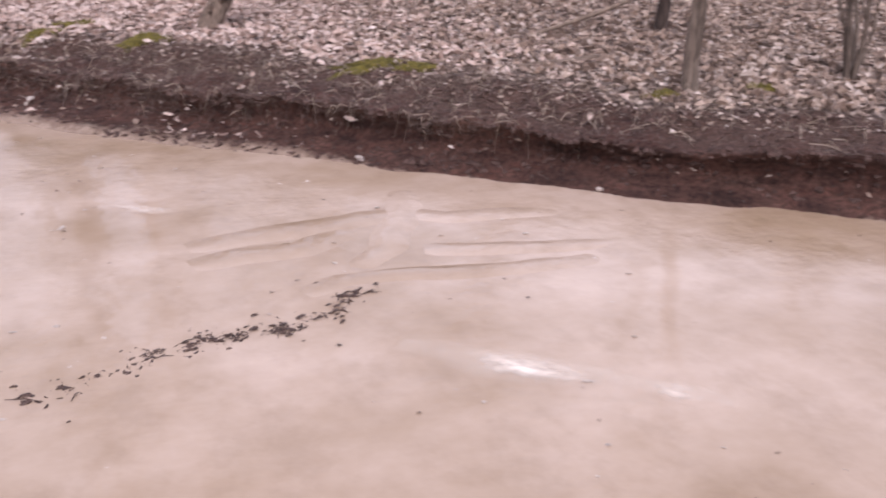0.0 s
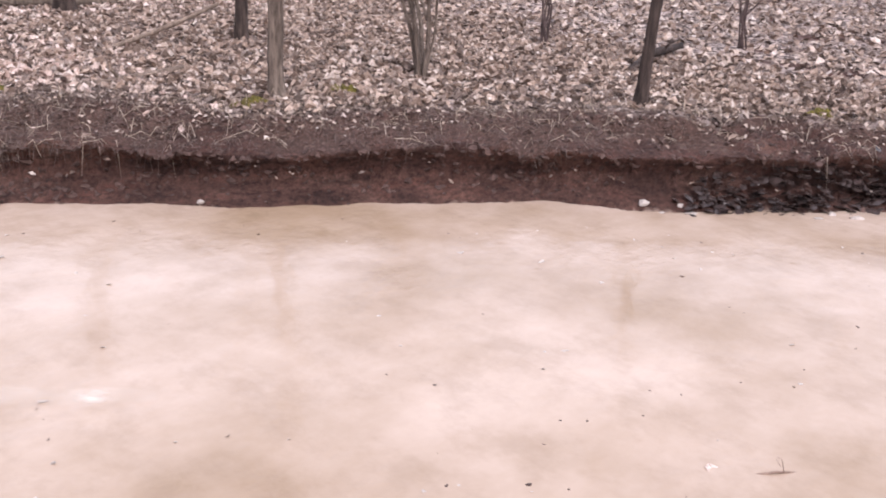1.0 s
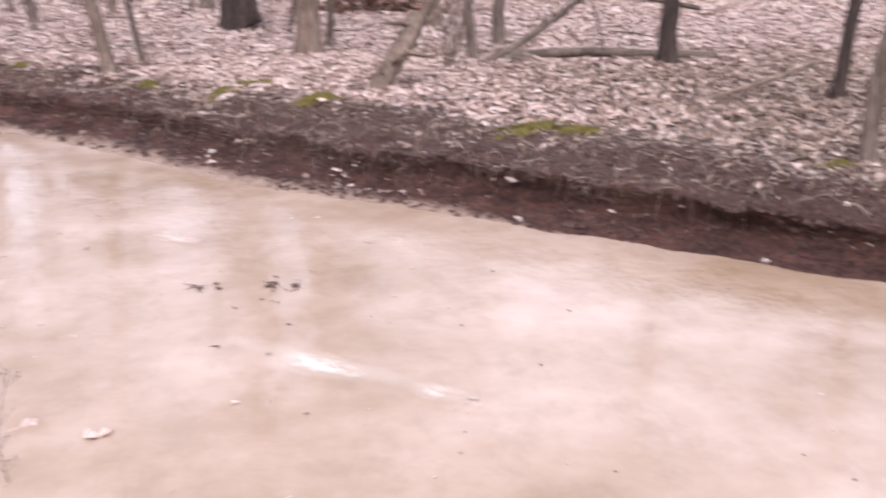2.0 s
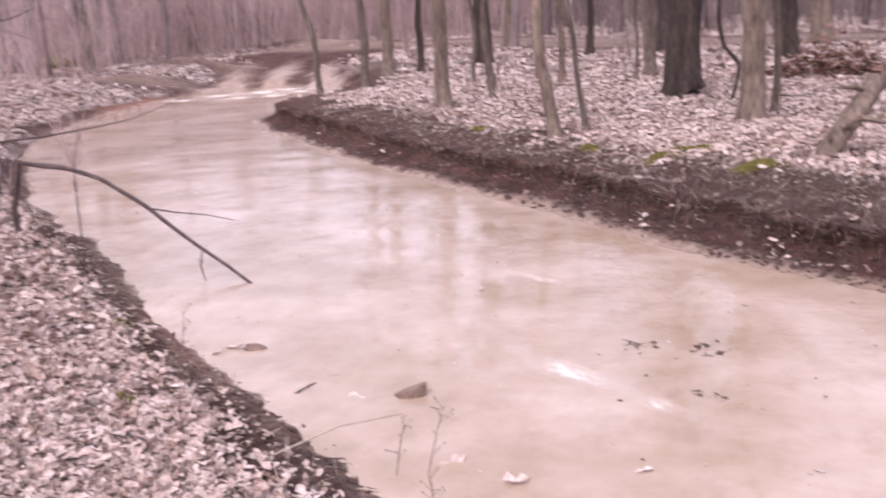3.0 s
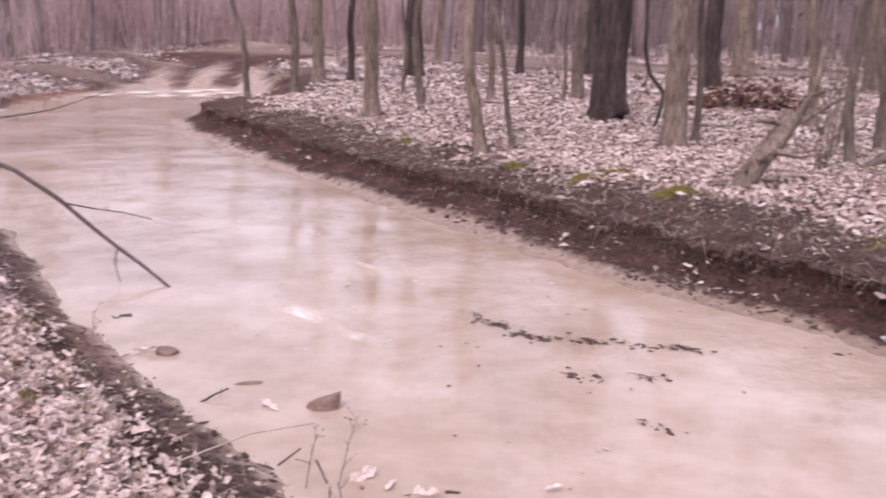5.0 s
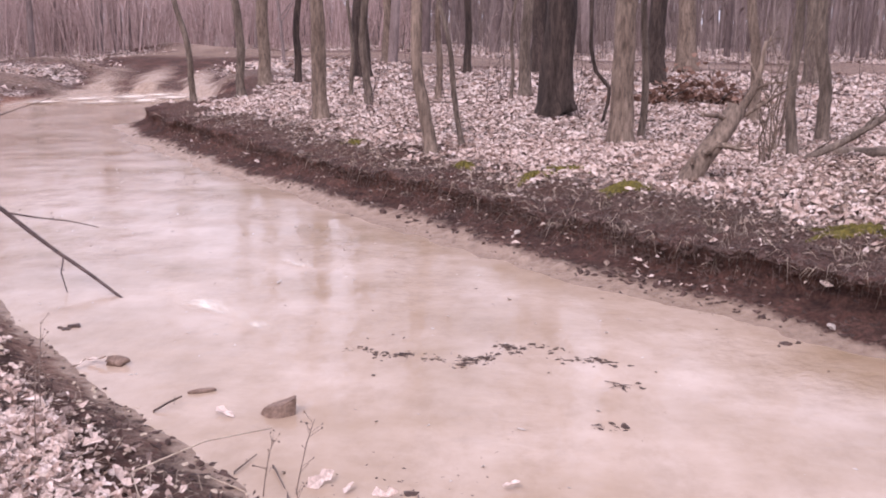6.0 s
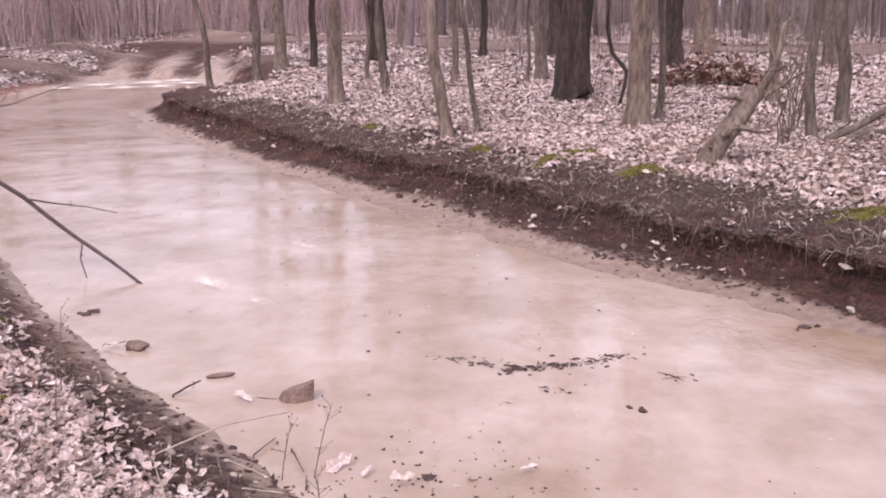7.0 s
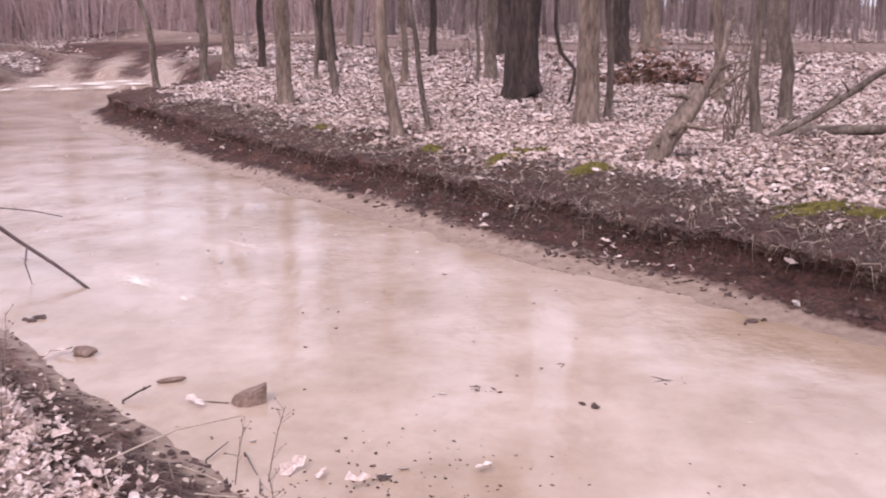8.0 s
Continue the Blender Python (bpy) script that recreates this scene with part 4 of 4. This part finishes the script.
scatter("shore_crumbs", 330, along_line(NEAR_EDGE, -0.30, 0.15, 0.0, -1), 0.014, 37, DEBRIS, "dark crumbs and bark bits along the near shore", "crumbs", squash=0.4)
scatter("leaf_crumbs", 420, along_line(NEAR_EDGE, -0.12, 0.5, 0.004, -1), 0.016, 38, STRAW, "pale crumbled leaf bits on the near slope", "leaf bits", squash=0.2)
rt = random.Random(64)
for k in range(16):
    spot = along_line(NEAR_EDGE[6:16], -0.15, 0.35, 0.012, -1)(rt)
    an, half = rt.uniform(0, 6.28), rt.uniform(0.05, 0.14)
    w = Vector((math.cos(an) * half, math.sin(an) * half, 0))
    ends = [spot - w, spot + Vector((0, 0, 0.012)), spot + w]
    pts = [(p.x, p.y, max(on_ground(p.x, p.y, 0.008), 0.0)) for p in ends]
    bent("shore_twig", [(pts, 0.005, 0.0025)], TWIG if k % 3 else STRAW, "thin broken twig on the muddy near slope", "twig", 0, 0.06, 140 + k)


def wet_mud(rng):
    q = rng.random()
    x, y = 6.05 + 1.5 * q + rng.gauss(0, 0.08), 3.75 - 0.95 * q + rng.gauss(0, 0.10)
    return Vector((x, y, max(on_ground(x, y), 0.0) + 0.012)) if sample(gd, x, y) > -0.05 else None


scatter("wet_mud", 420, wet_mud, 0.045, 36, WET, "glistening wet dark mud at the downstream shore", "mud", squash=0.10)
for k, (x, y, s) in enumerate([(5.78, 3.84, 0.03), (5.93, 3.7, 0.055), (6.62, 3.05, 0.04), (6.86, 2.88, 0.06), (7.05, 2.74, 0.04)]):
    single("stone", 60 + k, (s, s * 0.5, s * 0.3), (x, y, 0.02), -35, STONE, "flat pale stone at the downstream shore", "stone")


def shallow(rng):
    x, y = rng.gauss(-0.55, 0.5), rng.gauss(4.15, 0.22)
    return Vector((x, y, -0.018)) if sample(gd, x, y) < 0.1 else None


scatter("shore_crumbs", 150, shallow, 0.0075, 34, DEBRIS, "dark mud crumbs showing in the shallows", "crumbs", squash=0.5)


def shallow_right(rng):
    x, y = rng.gauss(2.8, 0.6), rng.gauss(2.1, 0.35)
    return Vector((x, y, 0.015)) if sample(gd, x, y) < 0.05 else None


scatter("shore_crumbs", 60, shallow_right, 0.013, 35, DEBRIS, "dark crumbs in the downstream shallows", "crumbs", squash=0.5)


def moss_patch(x, y, size, seed):
    """One cushion that follows the ground, with an uneven rim."""
    rng = random.Random(seed)
    ph = rng.uniform(0, 6)
    z0 = on_ground(x, y)
    verts, faces, n, rings = [Vector((0, 0, 0.02))], [], 44, 13
    for k in range(1, rings + 1):
        for j in range(n):
            an = 2 * math.pi * j / n
            r = size * k / rings * (0.75 + 0.8 * noise.noise(Vector((math.cos(an) * 1.7 + ph, math.sin(an) * 1.7, seed))) + 0.5 * noise.noise(Vector((math.cos(an) * 6, math.sin(an) * 6, seed))))
            px, py = math.cos(an) * r, math.sin(an) * r * 0.6
            puff = 0.055 * (1 - (k / rings) ** 2) + 0.04 * noise.noise(Vector((px * 30, py * 30, seed))) - (0.03 if k == rings else 0)
            verts.append(Vector((px, py, on_ground(x + px, y + py) - z0 + puff)))
    faces += [(0, 1 + j, 1 + (j + 1) % n) for j in range(n)]
    for k in range(rings - 1):
        for j in range(n):
            a, b = 1 + k * n + j, 1 + k * n + (j + 1) % n
            faces.append((a, a + n, b + n, b))
    ob = new("moss_patch", mesh_of("moss_patch", verts, faces, MOSS))
    ob.location = (x, y, z0)
    return tagged(ob, "yellow-green moss cushion on the bank's crest", "moss", "moss cushions along the bank")


for k, (x, y, s) in enumerate([(-0.35, 11.0, 0.36), (0.28, 10.1, 0.34), (-0.7, 10.75, 0.22), (2.2, 8.25, 0.48), (2.5, 8.0, 0.25), (-3.45, 13.5, 0.2), (-1.57, 11.5, 0.2), (4.87, 6.5, 0.2), (4.05, 6.6, 0.2), (7.7, 3.7, 0.2), (-3.04, 4.17, 0.08), (-3.95, 5.45, 0.09)]):
    moss_patch(x, y, s, 400 + k)


# ---- hair roots and dry grass ----
def fringe(name, count, spot, length, r, seed, mat, label, category, droop):
    rng = random.Random(seed)
    pieces = []
    while len(pieces) < count:
        o = spot(rng)
        if o is None:
            continue
        w = Vector((rng.gauss(0, 1), rng.gauss(0, 1), rng.uniform(0.1, 1.0))).normalized() * length * rng.uniform(0.4, 1.4)
        pieces.append(tube([o, o + w * 0.5, o + w * Vector((1, 1, 0.6)) - Vector((0, 0, droop * length * rng.random()))], [r, r * 0.8, r * 0.3], 3))
    v, f = joined(pieces)
    return tagged(new(name, mesh_of(name, v, f, mat)), label, category, kind="stuff")


fringe("root_fringe", 15000, along_line(FAR_EDGE, 0.4, 1.7, 0.0), 0.11, 0.0026, 41, ROOT, "fine dangling roots and dry stems along the crest", "roots", 1.6)
fringe("root_fringe", 700, along_line(FAR_EDGE, 0.45, 1.3, 0.01), 0.2, 0.0035, 42, STRAW, "pale dry stems hanging over the bank", "roots", 1.5)
fringe("dry_grass", 1900, along_line(NEAR_EDGE, 0.3, 2.6, 0.0, -1), 0.17, 0.0018, 43, STRAW, "pale dry grass stems among near leaves", "grass", 0.4)


def tuft(rng):
    x, y = -2.05 + rng.gauss(0, 0.09), 3.1 + rng.gauss(0, 0.07)
    return Vector((x, y, on_ground(x, y)))


fringe("dry_grass", 22, tuft, 0.26, 0.0018, 44, STRAW, "small tuft of dry grass in leaves", "grass", 0.2)


def weed(x, y, tall, lean, seed):
    root = new("dry_weed")
    z = on_ground(x, y)
    root.location = (x, y, z)
    path = [Vector((0, 0, 0)), Vector((lean * 0.3, 0, tall * 0.35)), Vector((lean * 0.6, 0.02, tall * 0.7)), Vector((lean, 0.03, tall))]
    v, f = tube(path, [0.0035, 0.003, 0.0025, 0.0015], 5)
    part("stalk", mesh_of("stalk", v, f, ROOT), root)
    rng = random.Random(seed)
    for _ in range(9):
        q = rng.uniform(0.35, 1)
        o = path[1].lerp(path[3], (q - 0.35) / 0.65)
        w = Vector((rng.uniform(-1, 1), rng.uniform(-1, 1), rng.uniform(0.3, 1))).normalized() * 0.07
        head = lump(rng.randint(0, 50), 0.004, 0.004, 0.006, 0.4, 1)
        v, f = joined([tube([o, o + w * 0.6, o + w], [0.0015, 0.0013, 0.001], 3), ([o + w + q2 for q2 in head[0]], head[1])])
        part("seed_head", mesh_of("seed_head", v, f, ROOT), root)
    return tagged(root, "thin dry weed stalk with small seed heads", "weed")


weed(-1.36, 4.1, 0.42, 0.1, 1)
weed(-1.5, 4.05, 0.3, 0.05, 2)
weed(-1.2, 3.75, 0.22, -0.05, 3)
weed(-2.62, 4.0, 0.45, 0.02, 4)
weed(-2.9, 4.5, 0.5, 0.03, 5)


def straw(a, b, sag, label):
    a, b = Vector(a), Vector(b)
    v, f = tube([Vector((0, 0, 0)), (b - a) * 0.5 + Vector((0, 0, sag)), b - a], [0.005, 0.004, 0.002], 5)
    ob = new("straw", mesh_of("straw", v, f, STRAW))
    ob.location = a
    return tagged(ob, label, "straw")


straw((-1.55, 3.05, on_ground(-1.55, 3.05, 0.03)), (-2.0, 3.75, on_ground(-2.0, 3.75, 0.05)), 0.05, "pale dry straw bent over the near bank")
straw((-2.0, 3.75, on_ground(-2.0, 3.75, 0.05)), (-1.55, 4.35, 0.2), 0.04, "pale dry straw reaching over the shallows")


# ---- floating debris and painted glints ----
def raft_piece(seed, length, count, wide=0.022, label="dark string of bark crumbs floating on muddy water"):
    rng = random.Random(seed)
    shapes = [lump(seed + k, 1, 0.3 + 0.06 * k, 0.22, 1.3, 1) for k in range(5)]
    root = new("floating_debris")
    knots = [rng.uniform(-0.45, 0.45) for _ in range(3)]
    pieces = []
    for _ in range(count):
        q = rng.choice(knots) + rng.gauss(0, 0.05) if rng.random() < 0.45 else rng.uniform(-0.5, 0.5)
        p = Vector((q * length, 0.035 * math.sin(q * 9 + seed) + 0.015 * math.sin(q * 31 + seed) + rng.gauss(0, wide) * (1 + 1.5 * (rng.random() < 0.2)), rng.uniform(0, 0.005)))
        m = Matrix.LocRotScale(p, Euler((0, 0, rng.gauss(0, 0.6))), Vector([0.0035 + 0.022 * rng.random() ** 3] * 3))
        v, f = shapes[rng.randint(0, 4)]
        pieces.append(([m @ w for w in v], f))
    v, f = joined(pieces)
    part("bark_crumbs", mesh_of("bark_crumbs", v, f, DEBRIS, False), root)
    for k in range(2):
        o = Vector((rng.choice(knots) * length, rng.gauss(0, wide), 0.006))
        w = Vector((rng.uniform(0.03, 0.09), rng.gauss(0, 0.03), 0))
        v, f = tube([o - w, o + Vector((0, 0.012, 0.005)), o + w * 0.8], [0.0015, 0.003, 0.001], 5)
        part("twig", mesh_of("twig", v, f, DEBRIS), root)
    return tagged(root, label, "debris", "floating strings of debris")


RAFT = [raft_piece(500 + k, 0.5, 120) for k in range(5)]
CLUMPS = [raft_piece(520, 0.22, 46, 0.035, "dark clump of bark crumbs floating on muddy water"), raft_piece(521, 0.2, 22, 0.02, "small dark clump of bark crumbs on muddy water"),
          raft_piece(522, 0.34, 16, 0.012, "sparse string of bark crumbs on muddy water")]


def wave_ridge(line, wide, tall, label):
    """A low swell along a bent line, sinking into the surface at its ends and sides."""
    pts = [Vector((*p, 0)) for p in line]
    path = []
    for a, b in zip(pts[:-1], pts[1:]):
        path += [a.lerp(b, q / 6) for q in range(6)]
    path.append(pts[-1])
    base, n = pts[0], len(path)
    verts, faces = [], []
    for k, p in enumerate(path):
        way = (path[min(k + 1, n - 1)] - path[max(k - 1, 0)]).normalized()
        side = Vector((-way.y, way.x, 0))
        swell = tall * math.sin(math.pi * k / (n - 1)) ** 0.6 * (0.8 + 0.5 * noise.noise(p * 4))
        for j in range(9):
            u = j / 4 - 1
            verts.append(p - base + side * (u * wide * 0.5 + 0.02 * noise.noise(p * 5)) + Vector((0, 0, swell * 0.5 * (1 + math.cos(math.pi * u)) - 0.008 * u * u)))
    for k in range(n - 1):
        faces += [(k * 9 + j, k * 9 + j + 9, k * 9 + j + 10, k * 9 + j + 1) for j in range(8)]
    ob = new("wave", mesh_of("wave", verts, faces, WATER))
    ob.location = base
    return tagged(ob, label, "wave", "low waves on the stream")


WAVES = [wave_ridge(line, wide, tall, "low muddy wave crossing the stream") for line, wide, tall in (
    ([(1.86, 6.35), (1.78, 6.0), (1.62, 5.66), (1.45, 5.3), (1.23, 5.04)], 0.34, 0.016),
    ([(0.85, 4.78), (1.06, 4.88), (1.36, 4.9), (1.87, 4.81), (2.4, 4.79), (2.63, 4.81)], 0.30, 0.012),
    ([(1.67, 5.23), (2.1, 5.11), (2.55, 5.03), (2.9, 5.0)], 0.32, 0.010),
    ([(1.74, 5.91), (1.98, 5.72), (2.3, 5.71), (2.8, 5.6)], 0.36, 0.010),
    ([(0.3, 5.65), (0.81, 5.75), (1.21, 5.8), (1.7, 5.9)], 0.38, 0.010),
    ([(0.3, 5.35), (0.6, 5.43), (0.96, 5.42), (1.28, 5.66)], 0.36, 0.011))]


# a thin pale sheet that paints a wave's glint onto the water
def glint_patch(seed, length, width, label, thick=1.0):
    n, k = 26, 18
    verts, cover = [], []
    for j in range(k):
        for i in range(n):
            u, v = i / (n - 1) * 2 - 1, j / (k - 1) * 2 - 1
            r = math.hypot(u, v) * (1 + 0.7 * noise.noise(Vector((u * 1.6, v * 1.6, seed * 5.0))))
            verts.append((u * length / 2, v * width / 2, 0.008 * max(0, 1 - r) * (0.5 + noise.noise(Vector((u * 4, v * 4, seed))))))
            cover.append(thick * 1.3 * max(0.0, 1 - r) ** 2 if max(abs(u), abs(v)) < 0.99 else 0.0)
    faces = [(j * n + i, j * n + i + 1, j * n + n + i + 1, j * n + n + i) for j in range(k - 1) for i in range(n - 1)]
    me = mesh_of("glint_patch", verts, faces, GLINT)
    me.attributes.new("cover", "FLOAT", "POINT").data.foreach_set("value", cover)
    return tagged(new("glint_patch", me), label, "foam")


GLINTS = [glint_patch(1, 1.3, 0.42, "pale painted wave glint drifting on muddy water", 0.92), glint_patch(2, 0.6, 0.3, "thin pale streak of painted glint on muddy water", 0.6), glint_patch(3, 0.6, 0.22, "faint pale film of painted glint on muddy water", 0.5)]

# rippled ford water: its white sky glints are painted as pale sheets
RIFFLES = [(-13.9, 25.0, 1.8, 1.9), (-13.1, 25.9, 2.0, 2.2), (-12.6, 26.8, 1.7, 1.8), (-12.2, 24.9, 1.6, 1.9), (-14.4, 23.8, 1.3, 1.4), (-12.9, 24.2, 1.6, 1.8), (-11.9, 26.0, 1.4, 1.8)]
for k, (x, y, a, b) in enumerate(RIFFLES):
    riffle = glint_patch(10 + k, a, b, "riffle over the shallow muddy ford with painted pale glints", 0.95)
    riffle.matrix_world = pose(x, y, 0.024, 0, 0, -12 + 9 * (k % 3))
single("moss_mound", 3, (1.0, 0.6, 0.35), (-26.5, 34.6, on_ground(-26.5, 34.6, 0.1)), 10, MOSS, "low olive moss mound beyond the ford", "moss", 0.5)
rs = random.Random(77)
for k in range(22):
    x, y, an = rs.uniform(-5, 8), rs.uniform(11, 22), rs.uniform(0, 6.28)
    if sample(gd, x, y) < 1.4:
        continue
    w = Vector((math.cos(an), math.sin(an) * 0.6, 0)) * rs.uniform(0.3, 0.9)
    pts = [(x, y, on_ground(x, y, 0.02)), (x + w.x, y + w.y, on_ground(x + w.x, y + w.y, 0.04)), (x + 2 * w.x, y + 2 * w.y, on_ground(x + 2 * w.x, y + 2 * w.y, 0.03))]
    r = rs.uniform(0.01, 0.03)
    bent("fallen_stick", [(pts, r, r * 0.5)], BARK if k % 2 else BARK_PALE, "weathered stick lying on leaf litter", "stick", 1, 0.3, 100 + k)

def afloat(rng):
    x, y = rng.uniform(-12, 9), rng.uniform(-1, 22)
    clear = all(sample(gd, x + dx, y + dy) < -0.12 for dx, dy in ((0, 0), (-1.25, 0.88), (-2.55, 1.8)))
    return Vector((x, y, rng.uniform(0.0, 0.006))) if clear else None


# dark bits float; the pale ones, in stone colour, paint small ripple glints
FLECKS = [scatter("water_flecks", 260, afloat, 0.008, 91, DEBRIS, "tiny dark bits drifting on the muddy water", "flecks", squash=0.25),
          scatter("water_flecks", 380, afloat, 0.014, 92, STONE, "tiny pale bits painted as ripple glints on the muddy water", "flecks", squash=0.2)]

LEVEL = [(0.0, 0.02), (2.3, 0.02), (3.5, 0.008), (5.0, -0.004), (6.3, -0.014), (8.0, -0.018)]


def level(t):
    return float(np.interp(t, [a for a, _ in LEVEL], [b for _, b in LEVEL]))


# places of the five linked strings as the eddy carries them, each with its height over the water
DRIFT = [
    (0.0, [(-0.12, 4.18, 0), (0.15, 4.33, 0), (0.45, 4.39, 0), (0.78, 4.42, 0), (1.06, 4.64, 0)]),
    (0.4, [(0.2, 4.08, 0), (0.42, 4.14, 0), (0.66, 4.24, 0), (0.93, 4.42, 0), (1.15, 4.6, 0)]),
    (1.2, [(0.0, 4.8, 0), (0.2, 4.9, 0), (0.4, 5.0, 0), (0.6, 5.2, 0), (0.8, 5.3, 0)]),
    (2.3, [(-0.9, 6.2, -0.05), (-0.7, 6.3, -0.05), (-0.5, 6.45, -0.05), (-0.2, 6.5, -0.05), (0.1, 6.5, -0.05)]),
    (3.2, [(-1.05, 6.65, -0.03), (-0.9, 6.75, -0.02), (-0.62, 6.9, -0.02), (-0.35, 6.95, -0.03), (-0.1, 7.0, -0.03)]),
    (3.6, [(-1.25, 6.75, -0.005), (-1.05, 6.85, 0), (-0.72, 6.98, 0), (-0.45, 7.08, 0), (-0.1, 7.2, -0.01)]),
    (4.1, [(-1.8, 6.93, 0), (-1.44, 7.07, 0), (-1.06, 7.33, 0), (-0.67, 7.46, 0), (-0.02, 7.55, 0)]),
    (4.4, [(-1.72, 6.97, 0), (-1.38, 7.15, 0), (-1.03, 7.42, 0), (-0.6, 7.38, 0), (-0.12, 7.15, 0)]),
    (4.7, [(-1.45, 6.95, 0), (-1.02, 6.95, 0), (-0.71, 6.85, 0), (-0.25, 6.84, 0), (0.24, 6.87, 0)]),
    (5.0, [(-1.15, 6.96, 0), (-0.86, 6.72, 0), (-0.62, 6.62, 0), (-0.18, 6.66, 0), (0.29, 6.65, 0)]),
    (6.3, [(-1.46, 5.95, -0.005), (-0.86, 5.9, -0.005), (-0.67, 6.03, -0.005), (-0.45, 6.18, -0.005), (0.0, 6.1, -0.006)]),
    (6.7, [(-1.24, 5.9, -0.008), (-0.66, 5.75, -0.005), (-0.44, 5.83, -0.005), (-0.2, 5.82, -0.005), (0.02, 5.95, -0.006)]),
    (7.1, [(-1.1, 5.85, -0.012), (-0.6, 5.71, -0.006), (-0.39, 5.76, -0.005), (-0.16, 5.87, -0.005), (0.06, 5.99, -0.006)]),
    (7.5, [(-1.0, 5.85, -0.02), (-0.42, 5.68, -0.014), (-0.2, 5.78, -0.004), (0.02, 5.86, -0.004), (0.22, 6.0, -0.01)]),
    (8.0, [(-0.9, 5.9, -0.04), (-0.3, 5.6, -0.03), (-0.04, 5.78, -0.012), (0.17, 5.87, -0.01), (0.45, 6.0, -0.03)]),
]
# the loose clumps: seconds, x, y, height over the water, turn
LOOSE_DRIFT = [
    [(0.0, -0.42, 4.02, 0, 20), (0.4, -0.05, 4.0, 0, 15), (1.2, 0.0, 5.0, 0, 0), (2.3, -0.11, 6.0, 0, -20), (2.6, -0.1, 5.9, 0, -30), (2.9, -0.09, 5.98, 0, -50), (3.2, -0.1, 6.11, 0, -30), (3.5, -0.21, 6.06, 0, -35),
     (3.8, -0.25, 5.9, 0, -30), (4.1, -0.36, 6.29, 0, -10), (4.4, -0.50, 6.06, 0, 5), (5.0, -0.30, 5.91, -0.004, 10), (6.3, -0.1, 5.8, -0.03, 20), (8.0, 0.2, 5.6, -0.04, 30)],
    [(0.0, -0.6, 4.3, -0.01, 0), (1.2, -0.3, 5.2, -0.01, 0), (2.3, -0.62, 6.06, 0, 0), (2.6, -0.51, 6.0, 0, 0), (3.5, -0.45, 6.25, 0, 0), (4.1, -0.2, 6.4, 0, 10), (4.4, -0.23, 6.25, 0, 15), (5.0, 0.15, 6.0, 0, 10),
     (6.3, 0.3, 5.75, -0.003, 5), (7.5, 0.62, 5.66, -0.004, 0), (8.0, 0.7, 5.6, -0.004, 0)],
    [(0.0, -0.7, 4.2, -0.02, -20), (1.2, -0.5, 4.6, -0.02, -20), (2.6, -0.15, 5.2, -0.002, -20), (3.5, 0.1, 5.3, 0, -25), (4.4, -0.02, 5.26, 0, -30), (5.0, 0.18, 5.21, 0, -30), (6.3, 0.2, 5.1, -0.003, -10),
     (7.5, -0.47, 5.51, -0.003, -20), (8.0, -0.35, 5.32, -0.003, -20)],
]


def motions():
    drift = [(0.0, 0, 0), (1.2, -0.7, 0.5), (2.5, -1.25, 0.88), (3.5, -1.6, 1.13), (5.0, -2.0, 1.4), (6.3, -2.3, 1.62), (8.0, -2.55, 1.8)]
    for sheet in (water, *FLECKS):
        walk(sheet, [(t, pose(x, y, level(t))) for t, x, y in drift])
    for k, piece in enumerate(RAFT):
        rows, turn = [], 0.0
        for t, places in DRIFT:
            (ax, ay, _), (bx, by, _) = places[max(k - 1, 0)], places[min(k + 1, 4)]
            goal = math.degrees(math.atan2(by - ay, bx - ax))
            turn += (goal - turn + 90) % 180 - 90 if rows else goal
            x, y, up = places[k]
            rows.append((t, pose(x, y, level(t) + 0.003 + up, 0, 0, turn)))
        walk(piece, rows)
    for piece, rows in zip(CLUMPS, LOOSE_DRIFT):
        walk(piece, [(t, pose(x, y, level(t) + 0.003 + up, 0, 0, turn)) for t, x, y, up, turn in rows])
    # the waves run downstream and flatten out
    for k, swell in enumerate(WAVES):
        x, y = swell.location.x, swell.location.y
        walk(swell, [(t, pose(x + q * 0.45, y - q * 0.1, level(t) + down)) for t, q, down in ((0.0, 0, 0), (0.5, 0.5, -0.002), (0.9, 0.9, -0.014), (1.2, 1.2, -0.02), (2.3, 2.0, -0.04), (8.0, 2.4, -0.06))])
    crest = [(0.0, 1.66, 3.66), (0.5, 1.31, 3.9), (1.2, 0.75, 4.3), (2.5, -0.37, 5.06), (3.0, -0.88, 5.51), (3.5, -1.33, 5.84), (4.0, -1.83, 6.38), (4.5, -2.1, 6.56), (5.0, -2.49, 6.68), (6.5, -3.1, 7.1), (8.0, -3.42, 7.3)]
    walk(GLINTS[0], [(t, pose(x, y, level(t) + 0.006, 0, 0, -38)) for t, x, y in crest])
    walk(GLINTS[1], [(t, pose(x + 0.55, y - 0.4, level(t) + 0.006, 0, 0, -40)) for t, x, y in crest])
    walk(GLINTS[2], [(t, pose(x * 0.6 - 0.9, y * 0.6 + 4.2, level(t) + 0.006, 0, 0, -30)) for t, x, y in crest])


motions()
